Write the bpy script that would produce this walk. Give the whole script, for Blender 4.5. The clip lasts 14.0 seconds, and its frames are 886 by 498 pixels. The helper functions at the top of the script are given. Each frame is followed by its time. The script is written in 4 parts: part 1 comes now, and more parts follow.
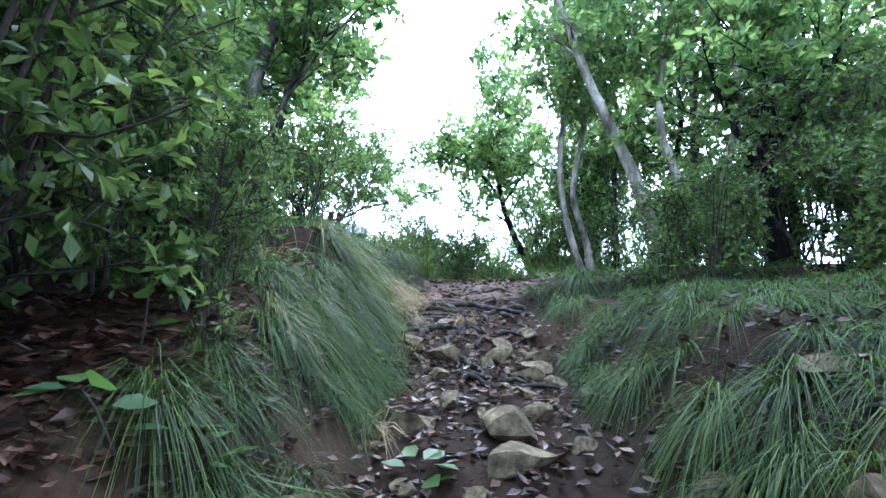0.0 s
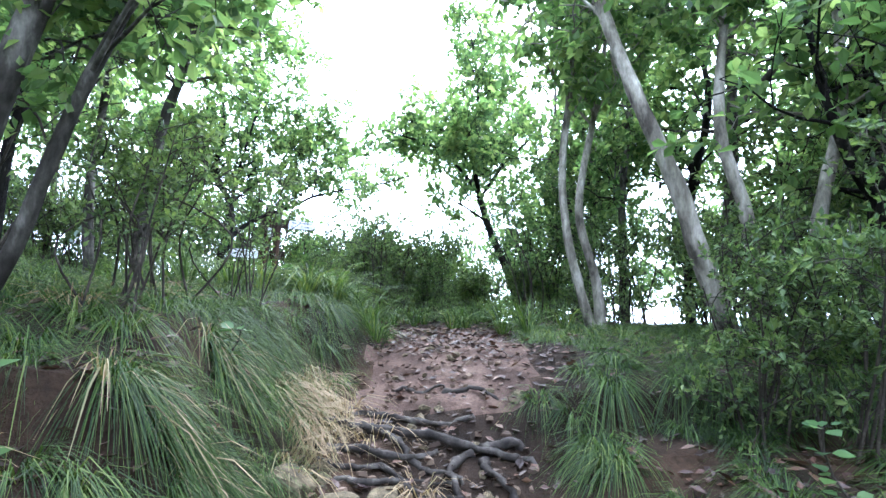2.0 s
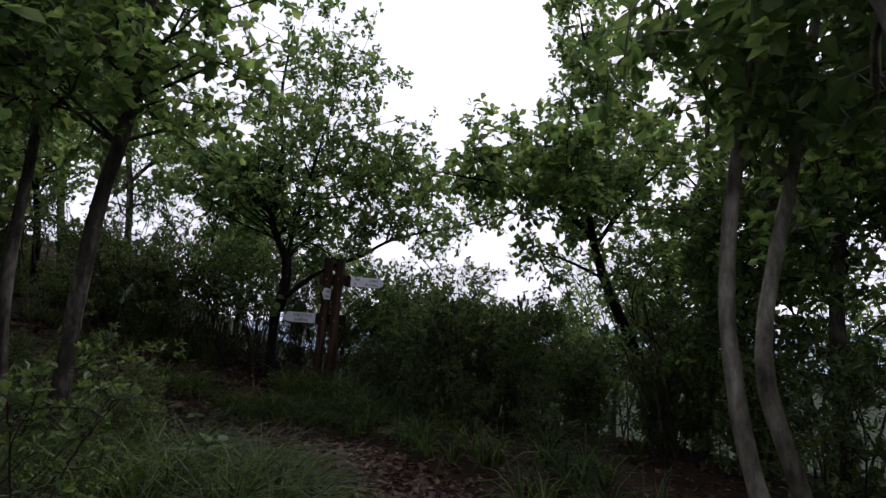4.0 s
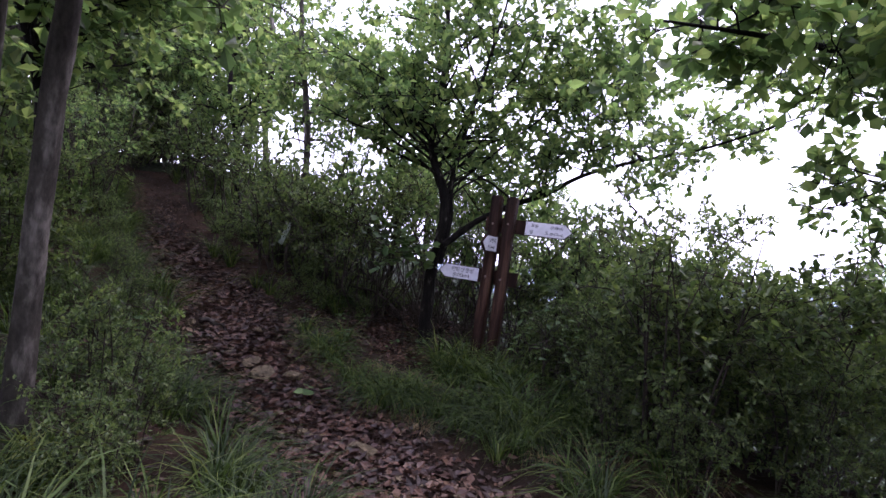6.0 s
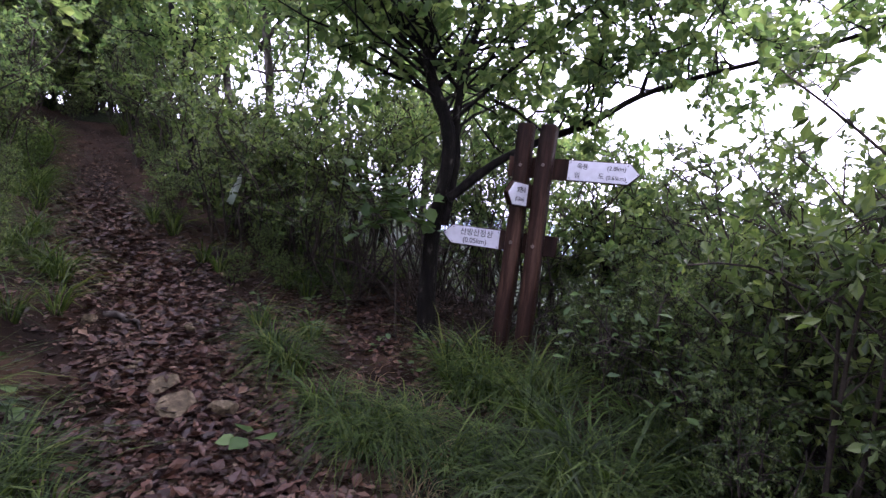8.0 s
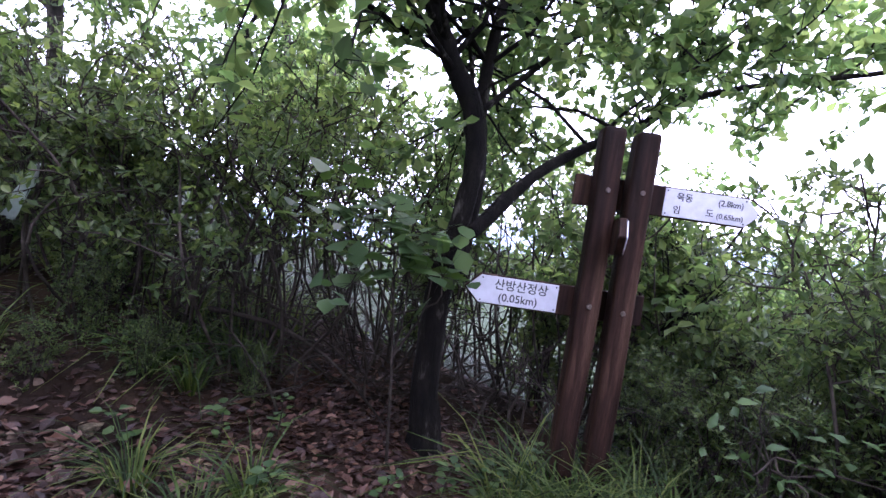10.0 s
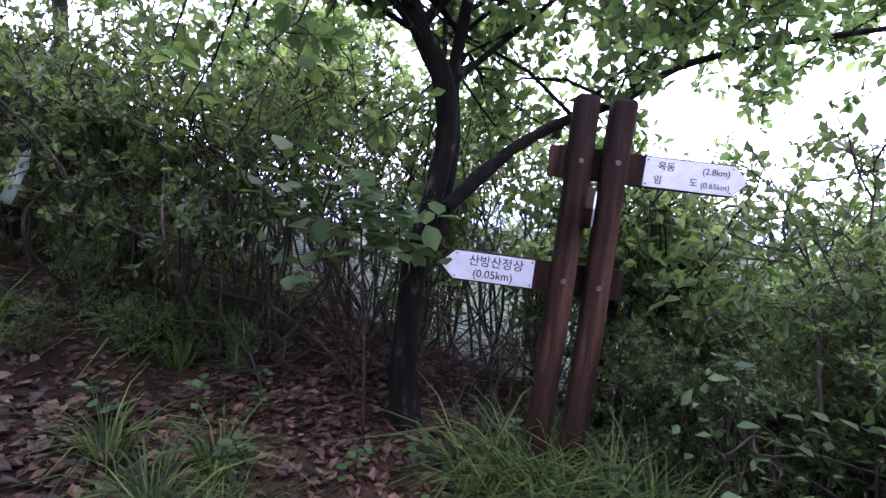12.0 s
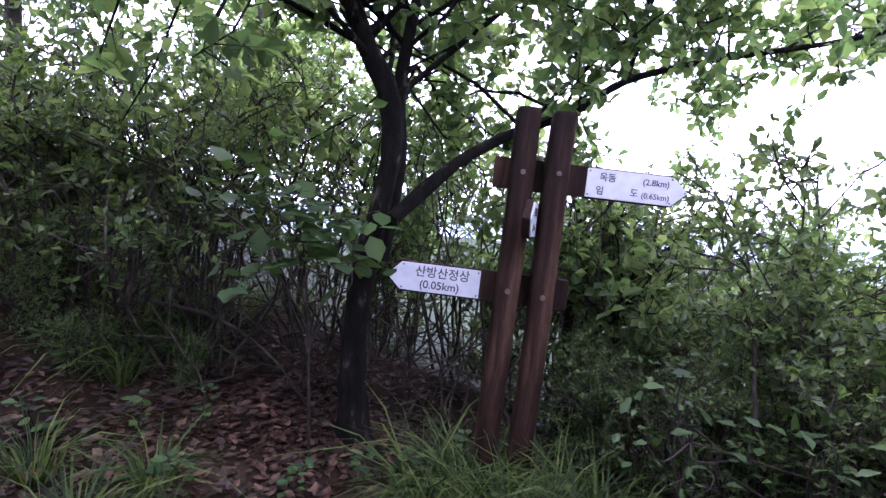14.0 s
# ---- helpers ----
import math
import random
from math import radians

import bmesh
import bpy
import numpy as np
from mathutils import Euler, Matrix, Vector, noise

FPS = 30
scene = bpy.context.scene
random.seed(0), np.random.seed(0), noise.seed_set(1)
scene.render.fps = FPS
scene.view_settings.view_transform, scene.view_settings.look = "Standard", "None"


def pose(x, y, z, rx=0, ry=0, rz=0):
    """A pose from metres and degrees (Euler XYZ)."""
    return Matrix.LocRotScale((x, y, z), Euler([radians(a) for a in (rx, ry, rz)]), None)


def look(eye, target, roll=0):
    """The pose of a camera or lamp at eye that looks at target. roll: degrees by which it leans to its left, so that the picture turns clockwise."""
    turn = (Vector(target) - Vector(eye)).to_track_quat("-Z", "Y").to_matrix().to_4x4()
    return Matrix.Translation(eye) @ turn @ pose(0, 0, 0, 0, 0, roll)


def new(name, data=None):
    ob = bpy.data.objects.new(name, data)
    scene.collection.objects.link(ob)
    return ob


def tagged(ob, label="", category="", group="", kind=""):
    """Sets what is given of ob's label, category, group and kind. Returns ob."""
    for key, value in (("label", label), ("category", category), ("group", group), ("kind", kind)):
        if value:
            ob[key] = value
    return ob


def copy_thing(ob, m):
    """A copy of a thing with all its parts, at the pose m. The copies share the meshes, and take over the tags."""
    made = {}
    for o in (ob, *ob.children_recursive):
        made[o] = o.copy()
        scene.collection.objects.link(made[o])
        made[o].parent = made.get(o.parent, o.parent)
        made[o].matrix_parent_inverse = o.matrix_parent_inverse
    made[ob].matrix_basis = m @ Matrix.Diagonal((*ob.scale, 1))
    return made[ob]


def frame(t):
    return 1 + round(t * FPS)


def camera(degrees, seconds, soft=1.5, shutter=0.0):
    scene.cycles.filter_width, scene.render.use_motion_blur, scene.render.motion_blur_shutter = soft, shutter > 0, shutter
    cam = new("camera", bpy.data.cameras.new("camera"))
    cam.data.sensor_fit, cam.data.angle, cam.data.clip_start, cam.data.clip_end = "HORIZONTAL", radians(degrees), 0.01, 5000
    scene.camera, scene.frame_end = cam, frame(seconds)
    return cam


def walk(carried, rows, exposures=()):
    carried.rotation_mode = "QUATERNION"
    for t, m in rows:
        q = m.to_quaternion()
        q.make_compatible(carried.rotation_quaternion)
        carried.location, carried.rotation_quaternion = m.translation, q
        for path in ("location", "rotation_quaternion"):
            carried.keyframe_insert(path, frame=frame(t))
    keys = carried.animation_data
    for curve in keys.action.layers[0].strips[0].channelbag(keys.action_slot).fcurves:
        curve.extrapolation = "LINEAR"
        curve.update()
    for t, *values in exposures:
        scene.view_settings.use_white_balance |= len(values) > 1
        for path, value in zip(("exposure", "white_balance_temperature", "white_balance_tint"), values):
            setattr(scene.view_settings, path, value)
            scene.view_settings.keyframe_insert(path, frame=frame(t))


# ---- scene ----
cam = camera(81.0, 14.0)
PATH = [
    (0, (0.058, -2.443, 1.452), (0.04, -0.477, 1.819), -0.9),
    (0.5, (0.109, -1.97, 1.779), (0.2, 0.012, 2.026), -3.7),
    (1, (-0.005, -1.356, 1.9), (0.314, 0.616, 1.989), -1.0),
    (1.5, (0.02, -1.018, 2.036), (0.378, 0.949, 1.972), 5.8),
    (2, (0.195, -0.695, 2.407), (0.283, 1.288, 2.65), -0.3),
    (4.5, (0.757, 2.043, 3.627), (0.187, 3.946, 3.854), 2.0),
    (5, (0.619, 2.71, 3.636), (-0.184, 4.541, 3.709), 0.3),
    (5.5, (0.463, 3.139, 3.744), (-0.614, 4.823, 3.811), 2.2),
    (6, (0.404, 3.496, 3.667), (-0.769, 5.115, 3.67), 4.5),
    (6.5, (0.321, 3.94, 3.734), (-0.793, 5.595, 3.601), 5.3),
    (7, (0.108, 4.359, 3.708), (-1.084, 5.955, 3.525), 2.8),
    (7.5, (-0.147, 4.615, 3.653), (-1.382, 6.18, 3.483), 2.6),
    (10, (-2.682, 5.656, 3.832), (-3.075, 7.61, 3.675), 5.2),
    (10.5, (-2.649, 5.702, 3.955), (-3.169, 7.615, 3.695), 3.5),
    (11, (-2.593, 5.701, 3.925), (-3.132, 7.612, 3.688), 2.8),
    (11.5, (-2.522, 5.725, 3.898), (-3.041, 7.639, 3.641), 3.6),
    (12, (-2.376, 5.756, 3.827), (-2.899, 7.673, 3.588), 3.9),
    (12.5, (-2.253, 5.778, 3.806), (-2.766, 7.699, 3.588), 3.5),
    (13, (-2.202, 5.787, 3.824), (-2.692, 7.715, 3.611), 3.1),
    (13.5, (-2.174, 5.8, 3.818), (-2.65, 7.733, 3.629), 3.3),
    (14, (-2.196, 5.8, 3.832), (-2.661, 7.736, 3.645), 3.7),
]
walk(cam, [(t, look(eye, target, roll)) for t, eye, target, roll in PATH],
     [(0, 1.9, 5000, 11), (2.0, 2.15, 5300, 12), (4.3, -1.1, 6450, 26), (5, -0.5, 6100, 31), (6, 0.6, 5900, 42), (7.5, 1.05, 5950, 43), (10, 1.6, 5600, 42), (14, 1.45, 5600, 44)])

# ---- world and light: bright overcast sky, soft sun ----
world = bpy.data.worlds.new("overcast_sky")
scene.world = world
world.use_nodes = True
wn, wl = world.node_tree.nodes, world.node_tree.links
sky = wn.new("ShaderNodeTexSky")
sky.sky_type, sky.sun_disc = "NISHITA", False
sky.sun_elevation, sky.sun_rotation = radians(54), radians(10)
sky.air_density, sky.dust_density = 1.0, 6.0
veil = wn.new("ShaderNodeMixRGB")
veil.inputs[0].default_value = 0.72
veil.inputs[2].default_value = (25.0, 26.5, 29.0, 1)
wl.new(sky.outputs[0], veil.inputs[1])
wl.new(veil.outputs[0], wn["Background"].inputs[0])
wn["Background"].inputs[1].default_value = 0.11
sun = new("sun", bpy.data.lights.new("sun", "SUN"))
sun.data.energy, sun.data.angle, sun.data.color = 1.5, radians(22), (1.0, 0.96, 0.88)
sun.matrix_world = look((1.3, 9.2, 12), (0, 2, 2))


# ---- materials ----
def material(name):
    m = bpy.data.materials.new(name)
    m.use_nodes = True
    return m, m.node_tree.nodes, m.node_tree.links, m.node_tree.nodes["Principled BSDF"]


def noise_node(n, l, scale, detail=5.0, rough=0.6, coords="Object"):
    tc, tex = n.new("ShaderNodeTexCoord"), n.new("ShaderNodeTexNoise")
    tex.inputs["Scale"].default_value, tex.inputs["Detail"].default_value, tex.inputs["Roughness"].default_value = scale, detail, rough
    l.new(tc.outputs[coords], tex.inputs["Vector"])
    return tex


def ramp(n, l, fac, stops):
    r = n.new("ShaderNodeValToRGB")
    while len(r.color_ramp.elements) < len(stops):
        r.color_ramp.elements.new(0.5)
    for e, (p, c) in zip(r.color_ramp.elements, stops):
        e.position, e.color = p, (*c, 1)
    l.new(fac, r.inputs[0])
    return r


def bump(n, l, bsdf, height, strength, distance):
    b = n.new("ShaderNodeBump")
    b.inputs["Strength"].default_value, b.inputs["Distance"].default_value = strength, distance
    l.new(height, b.inputs["Height"])
    l.new(b.outputs[0], bsdf.inputs["Normal"])


def blotched(name, stops, scale, rough, fine=None, relief=0.4, depth=0.01, stretch=None):
    """Colour from coarse noise through a ramp, multiplied by a fine grain, with relief."""
    m, n, l, b = material(name)
    big, small = noise_node(n, l, scale), noise_node(n, l, fine or scale * 9, 6, 0.7)
    if stretch:
        for tex in (big, small):
            mp = n.new("ShaderNodeMapping")
            mp.inputs["Scale"].default_value = stretch
            l.new(tex.inputs["Vector"].links[0].from_socket, mp.inputs["Vector"])
            l.new(mp.outputs[0], tex.inputs["Vector"])
    col = ramp(n, l, big.outputs[0], stops)
    grain = ramp(n, l, small.outputs[0], [(0.25, (0.45, 0.45, 0.45)), (0.75, (1.3, 1.3, 1.3))])
    mul = n.new("ShaderNodeMixRGB")
    mul.blend_type, mul.inputs[0].default_value = "MULTIPLY", 1.0
    l.new(col.outputs[0], mul.inputs[1])
    l.new(grain.outputs[0], mul.inputs[2])
    l.new(mul.outputs[0], b.inputs["Base Color"])
    b.inputs["Roughness"].default_value, b.inputs["Specular IOR Level"].default_value = rough, 0.15
    bump(n, l, b, small.outputs[0], relief, depth)
    return m


def leafy(name, stops, rough=0.45, through_light=0.58, glow=(1.9, 1.85, 1.15, 1)):
    """Leaf: each leaf its own tint, glossy top, light passing through."""
    m, n, l, b = material(name)
    geo = n.new("ShaderNodeNewGeometry")
    big = noise_node(n, l, 0.9, 2, 0.5)
    add = n.new("ShaderNodeMath")
    add.operation = "MULTIPLY_ADD"
    add.inputs[1].default_value = 0.55
    l.new(geo.outputs["Random Per Island"], add.inputs[0])
    sub = n.new("ShaderNodeMath")
    sub.operation, sub.inputs[1].default_value = "MULTIPLY", 0.45
    l.new(big.outputs[0], sub.inputs[0])
    l.new(sub.outputs[0], add.inputs[2])
    col = ramp(n, l, add.outputs[0], stops)
    l.new(col.outputs[0], b.inputs["Base Color"])
    b.inputs["Roughness"].default_value = rough
    b.inputs["Specular IOR Level"].default_value = 0.35
    tr, mix = n.new("ShaderNodeBsdfTranslucent"), n.new("ShaderNodeMixShader")
    hue = n.new("ShaderNodeMixRGB")
    hue.blend_type, hue.inputs[0].default_value, hue.inputs[2].default_value = "MULTIPLY", 1.0, glow
    l.new(col.outputs[0], hue.inputs[1])
    l.new(hue.outputs[0], tr.inputs[0])
    mix.inputs[0].default_value = through_light
    l.new(b.outputs[0], mix.inputs[1])
    l.new(tr.outputs[0], mix.inputs[2])
    l.new(mix.outputs[0], n["Material Output"].inputs[0])
    return m


SOIL = blotched("forest_soil", [(0.3, (0.008, 0.005, 0.0032)), (0.5, (0.022, 0.0128, 0.0078)), (0.7, (0.06, 0.035, 0.021))], 1.7, 0.95, 38, 0.9, 0.02)
TRODDEN = blotched("trodden_earth", [(0.3, (0.035, 0.021, 0.016)), (0.5, (0.08, 0.05, 0.038)), (0.7, (0.15, 0.1, 0.078))], 2.6, 0.95, 45, 0.8, 0.015)
WOODLAND = blotched("far_woodland", [(0.3, (0.008, 0.016, 0.008)), (0.5, (0.018, 0.034, 0.014)), (0.7, (0.04, 0.06, 0.024))], 0.35, 0.9, 2.5, 1.0, 0.6)
# pale blue air haze of the distance is put into this ground colour
HAZE = blotched("far_valley_painted_haze", [(0.3, (0.22, 0.3, 0.36)), (0.7, (0.36, 0.44, 0.5))], 0.004, 1.0, 0.03, 0.2, 1.0)
ROCK = blotched("weathered_rock", [(0.32, (0.04, 0.032, 0.02)), (0.5, (0.11, 0.087, 0.054)), (0.68, (0.22, 0.175, 0.11))], 5, 0.9, 45, 0.7, 0.008)
CHIPS = leafy("stone_chips", [(0.1, (0.025, 0.016, 0.012)), (0.5, (0.07, 0.045, 0.03)), (0.8, (0.155, 0.108, 0.074)), (0.97, (0.3, 0.24, 0.17))], 0.85, 0.0)
ROOT = blotched("root_bark", [(0.35, (0.014, 0.011, 0.01)), (0.52, (0.04, 0.033, 0.029)), (0.72, (0.13, 0.115, 0.1))], 9, 0.85, 60, 0.6, 0.004)
BARK_DARK = blotched("dark_bark", [(0.42, (0.004, 0.0035, 0.003)), (0.6, (0.012, 0.01, 0.0078)), (0.69, (0.085, 0.08, 0.066))], 15, 0.9, 36, 1.0, 0.02, (1, 1, 0.3))
BARK_PALE = blotched("pale_bark", [(0.36, (0.05, 0.043, 0.034)), (0.5, (0.17, 0.155, 0.125)), (0.66, (0.36, 0.335, 0.285))], 7, 0.85, 40, 0.7, 0.006, (1, 1, 0.35))
BARK_GREY = blotched("mottled_bark", [(0.4, (0.018, 0.015, 0.012)), (0.53, (0.05, 0.045, 0.037)), (0.68, (0.2, 0.185, 0.16))], 6, 0.88, 40, 0.8, 0.008, (1, 1, 0.4))
BARK_TWIG = blotched("twig_bark", [(0.35, (0.018, 0.014, 0.011)), (0.55, (0.045, 0.037, 0.029)), (0.75, (0.12, 0.1, 0.08))], 6, 0.85, 40, 0.5, 0.003)
TIMBER = blotched("stained_timber", [(0.34, (0.006, 0.003, 0.002)), (0.52, (0.03, 0.014, 0.009)), (0.66, (0.085, 0.046, 0.03)), (0.76, (0.19, 0.135, 0.1))], 11, 0.7, 70, 0.9, 0.005, (1, 1, 0.1))
LEAF_OAK = leafy("oak_leaf", [(0.12, (0.02, 0.042, 0.017)), (0.5, (0.075, 0.125, 0.042)), (0.85, (0.17, 0.215, 0.075))], 0.45, 0.62, (2.2, 2.25, 1.7, 1))
LEAF_DARK = leafy("shrub_leaf", [(0.15, (0.022, 0.042, 0.016)), (0.5, (0.066, 0.106, 0.036)), (0.85, (0.14, 0.185, 0.062))], 0.42, 0.42, (2.1, 2.1, 1.25, 1))
LEAF_BROAD = leafy("broad_leaf", [(0.15, (0.03, 0.066, 0.026)), (0.6, (0.06, 0.115, 0.032)), (0.9, (0.11, 0.175, 0.048))], 0.5, 0.35)
GRASS = leafy("grass_blade", [(0.1, (0.004, 0.01, 0.002)), (0.4, (0.017, 0.04, 0.0065)), (0.66, (0.058, 0.1, 0.018)), (0.84, (0.115, 0.14, 0.032)), (0.95, (0.18, 0.14, 0.062))], 0.62, 0.35)
GRASS_DRY = leafy("dry_grass", [(0.2, (0.13, 0.085, 0.045)), (0.6, (0.25, 0.185, 0.105)), (0.9, (0.12, 0.135, 0.06))], 0.7, 0.2)
LITTER = leafy("dead_leaf", [(0.1, (0.008, 0.004, 0.003)), (0.45, (0.03, 0.0125, 0.008)), (0.72, (0.082, 0.038, 0.022)), (0.95, (0.22, 0.145, 0.088))], 0.5, 0.05)


def plain(name, colour, rough=0.5, metal=0.0):
    m, n, l, b = material(name)
    tex = noise_node(n, l, 14, 5, 0.65)
    r = ramp(n, l, tex.outputs[0], [(0.3, tuple(c * 0.82 for c in colour)), (0.65, colour)])
    l.new(r.outputs[0], b.inputs["Base Color"])
    b.inputs["Roughness"].default_value, b.inputs["Metallic"].default_value = rough, metal
    return m


PLATE = plain("white_plate", (0.62, 0.63, 0.67), 0.4)
INK = plain("black_ink", (0.012, 0.012, 0.014), 0.5)
STEEL = plain("dull_steel", (0.16, 0.13, 0.11), 0.6, 0.7)
CLOTH = plain("faded_cloth", (0.62, 0.72, 0.66), 0.85)


# ---- mesh helpers ----
class Soup:
    """Gathers vertices and faces of many pieces, then makes one mesh."""

    def __init__(self):
        self.v, self.f, self.n = [], {3: [], 4: []}, 0

    def add(self, verts, faces):
        verts, faces = np.asarray(verts, float), np.asarray(faces, int)
        self.v.append(verts.reshape(-1, 3))
        self.f[faces.shape[-1]].append(faces.reshape(-1, faces.shape[-1]) + self.n)
        self.n += len(self.v[-1])

    def mesh(self, name, mat, smooth=True):
        me = bpy.data.meshes.new(name)
        v = np.concatenate(self.v) if self.v else np.zeros((0, 3))
        quads = np.concatenate(self.f[4]) if self.f[4] else np.zeros((0, 4), int)
        tris = np.concatenate(self.f[3]) if self.f[3] else np.zeros((0, 3), int)
        me.vertices.add(len(v))
        me.vertices.foreach_set("co", v.astype(np.float32).ravel())
        me.loops.add(quads.size + tris.size)
        me.loops.foreach_set("vertex_index", np.concatenate([quads.ravel(), tris.ravel()]).astype(np.int32))
        me.polygons.add(len(quads) + len(tris))
        starts = np.concatenate([np.arange(len(quads)) * 4, quads.size + np.arange(len(tris)) * 3])
        me.polygons.foreach_set("loop_start", starts.astype(np.int32))
        me.polygons.foreach_set("use_smooth", np.full(len(quads) + len(tris), smooth))
        me.update(calc_edges=True)
        me.materials.append(mat)
        return me


def bm_mesh(name, bm, mat, smooth=False):
    me = bpy.data.meshes.new(name)
    bm.to_mesh(me)
    bm.free()
    if smooth:
        me.polygons.foreach_set("use_smooth", [True] * len(me.polygons))
    me.materials.append(mat)
    return me


def part(name, me, parent, label="", m=None):
    ob = new(name, me)
    ob.parent = parent
    if m is not None:
        ob.matrix_basis = m
    if label:
        tagged(ob, label)
    return ob


def thing(name, place, label, category, group="", kind=""):
    ob = new(name)
    ob.location, ob.empty_display_size = place, 0.1
    return tagged(ob, label, category, group, kind)


def smooth_line(pts, per=5):
    """Points on a smooth curve through pts (any number of columns)."""
    p = np.asarray(pts, float)
    if len(p) < 3:
        return np.array([p[0] + (p[-1] - p[0]) * k / per for k in range(per + 1)])
    q = np.vstack([2 * p[0] - p[1], p, 2 * p[-1] - p[-2]])
    out = []
    for i in range(1, len(q) - 2):
        for k in range(per):
            t = k / per
            a, b, c, d = q[i - 1 : i + 3]
            out.append(0.5 * (2 * b + (c - a) * t + (2 * a - 5 * b + 4 * c - d) * t * t + (3 * b - a - 3 * c + d) * t ** 3))
    return np.array(out + [p[-1]])


def tube(soup, pts, radii, sides=7, lumps=0.0, rng=None):
    """A closed tapering tube along pts."""
    p, r = np.asarray(pts, float), np.asarray(radii, float)
    d = np.gradient(p, axis=0)
    d /= np.linalg.norm(d, axis=1)[:, None] + 1e-9
    ref = np.where(np.abs(d[:, 2:3]) > 0.9, (1.0, 0, 0), (0, 0, 1.0))
    a = np.cross(d, ref)
    a /= np.linalg.norm(a, axis=1)[:, None] + 1e-9
    for i in range(1, len(a)):
        a[i] = a[i - 1] - d[i] * (a[i - 1] @ d[i])
        a[i] /= np.linalg.norm(a[i]) + 1e-9
    b = np.cross(d, a)
    ang = np.arange(sides) * 2 * np.pi / sides
    rr = r[:, None] * np.ones((1, sides))
    if lumps and rng is not None:
        rr = rr * (1 + lumps * rng.normal(size=rr.shape))
    v = p[:, None] + rr[..., None] * (np.cos(ang)[None, :, None] * a[:, None] + np.sin(ang)[None, :, None] * b[:, None])
    n = len(p)
    i, j = np.meshgrid(np.arange(n - 1), np.arange(sides), indexing="ij")
    k = (j + 1) % sides
    soup.add(v, np.stack([i * sides + j, i * sides + k, (i + 1) * sides + k, (i + 1) * sides + j], -1))
    if sides < 5:
        return
    cap = np.array([[0, s + 1, s] for s in range(1, sides - 1)])
    soup.add(v[0], cap)
    soup.add(v[-1], cap[:, ::-1])


LEAF_SHAPE = np.array([(0, 0, 0), (-0.17, 0.36, 0.04), (-0.27, 0.68, 0.05), (0, 1.0, -0.1), (0.27, 0.68, 0.05), (0.17, 0.36, 0.04), (0, 0.55, -0.03)])
LEAF_FACES = np.array([(0, 6, 1), (1, 6, 2), (2, 6, 3), (3, 6, 4), (4, 6, 5), (5, 6, 0)])
FAR_SHAPE = np.array([(0, 0, 0), (-0.27, 0.62, 0.06), (0, 1.0, -0.06), (0.27, 0.62, 0.06)])
FAR_FACES = np.array([(0, 2, 1), (0, 3, 2)])
DEAD_SHAPE = np.array([(0, 0, 0), (-0.27, 0.5, 0.13), (0, 0.5, 0), (0.25, 0.55, 0.1), (0, 1.0, 0.12)])
DEAD_FACES = np.array([(0, 2, 1), (0, 3, 2), (1, 2, 4), (2, 3, 4)])


def unit(v):
    return v / (np.linalg.norm(v, axis=-1, keepdims=True) + 1e-9)


def leaves(soup, places, ways, size, rng, width=1.0, flat=0.8, shape=LEAF_SHAPE, faces=LEAF_FACES):
    """Many leaves at places, each pointing along its way, turned mostly face up."""
    n = len(places)
    if not n:
        return
    y = unit(np.asarray(ways, float))
    up = unit(np.array((0, 0, 1.0)) * flat + rng.normal(size=(n, 3)) * 0.45)
    x = unit(np.cross(y, up))
    z = np.cross(x, y)
    s = (size * rng.uniform(0.6, 1.25, n))[:, None, None]
    v = places[:, None] + s * (shape[None, :, 0:1] * width * x[:, None] + shape[None, :, 1:2] * y[:, None] + shape[None, :, 2:3] * z[:, None])
    f = faces[None] + (np.arange(n) * len(shape))[:, None, None]
    soup.add(v, f)


# ---- the lie of the land ----
TRAIL = np.array([
    (0.2, -9.0, -2.6, 0.6), (0.15, -4.0, -0.55, 0.5), (0.1, -2.4, 0.08, 0.5), (0.22, -0.7, 0.86, 0.54), (0.3, 0.9, 1.3, 0.58), (0.22, 1.4, 1.54, 0.58),
    (0.16, 2.2, 1.82, 0.57), (0.42, 3.0, 2.08, 0.55), (0.3, 4.1, 2.2, 0.55), (-0.7, 5.5, 2.2, 0.6), (-2.2, 6.05, 2.24, 0.7), (-3.4, 6.4, 2.42, 0.65),
    (-4.7, 6.85, 2.68, 0.6), (-6.4, 7.2, 3.06, 0.52), (-9.0, 7.9, 3.8, 0.5), (-12.0, 9.0, 4.9, 0.5), (-18.0, 11.0, 6.8, 0.5)])
TRAIL = smooth_line(TRAIL, 4)
ALONG = np.linspace(0, 1, len(TRAIL))


def wobble(x, y, s, seed):
    """Cheap smooth noise from crossed waves."""
    r = np.random.RandomState(seed)
    out = 0
    for k in range(5):
        a, ph = r.uniform(0, np.pi * 2), r.uniform(0, 7)
        f = s * r.uniform(0.6, 1.8)
        out = out + np.sin((np.cos(a) * x + np.sin(a) * y) * f + ph + 1.3 * np.sin((np.sin(a) * x - np.cos(a) * y) * f * 0.7))
    return out / 5


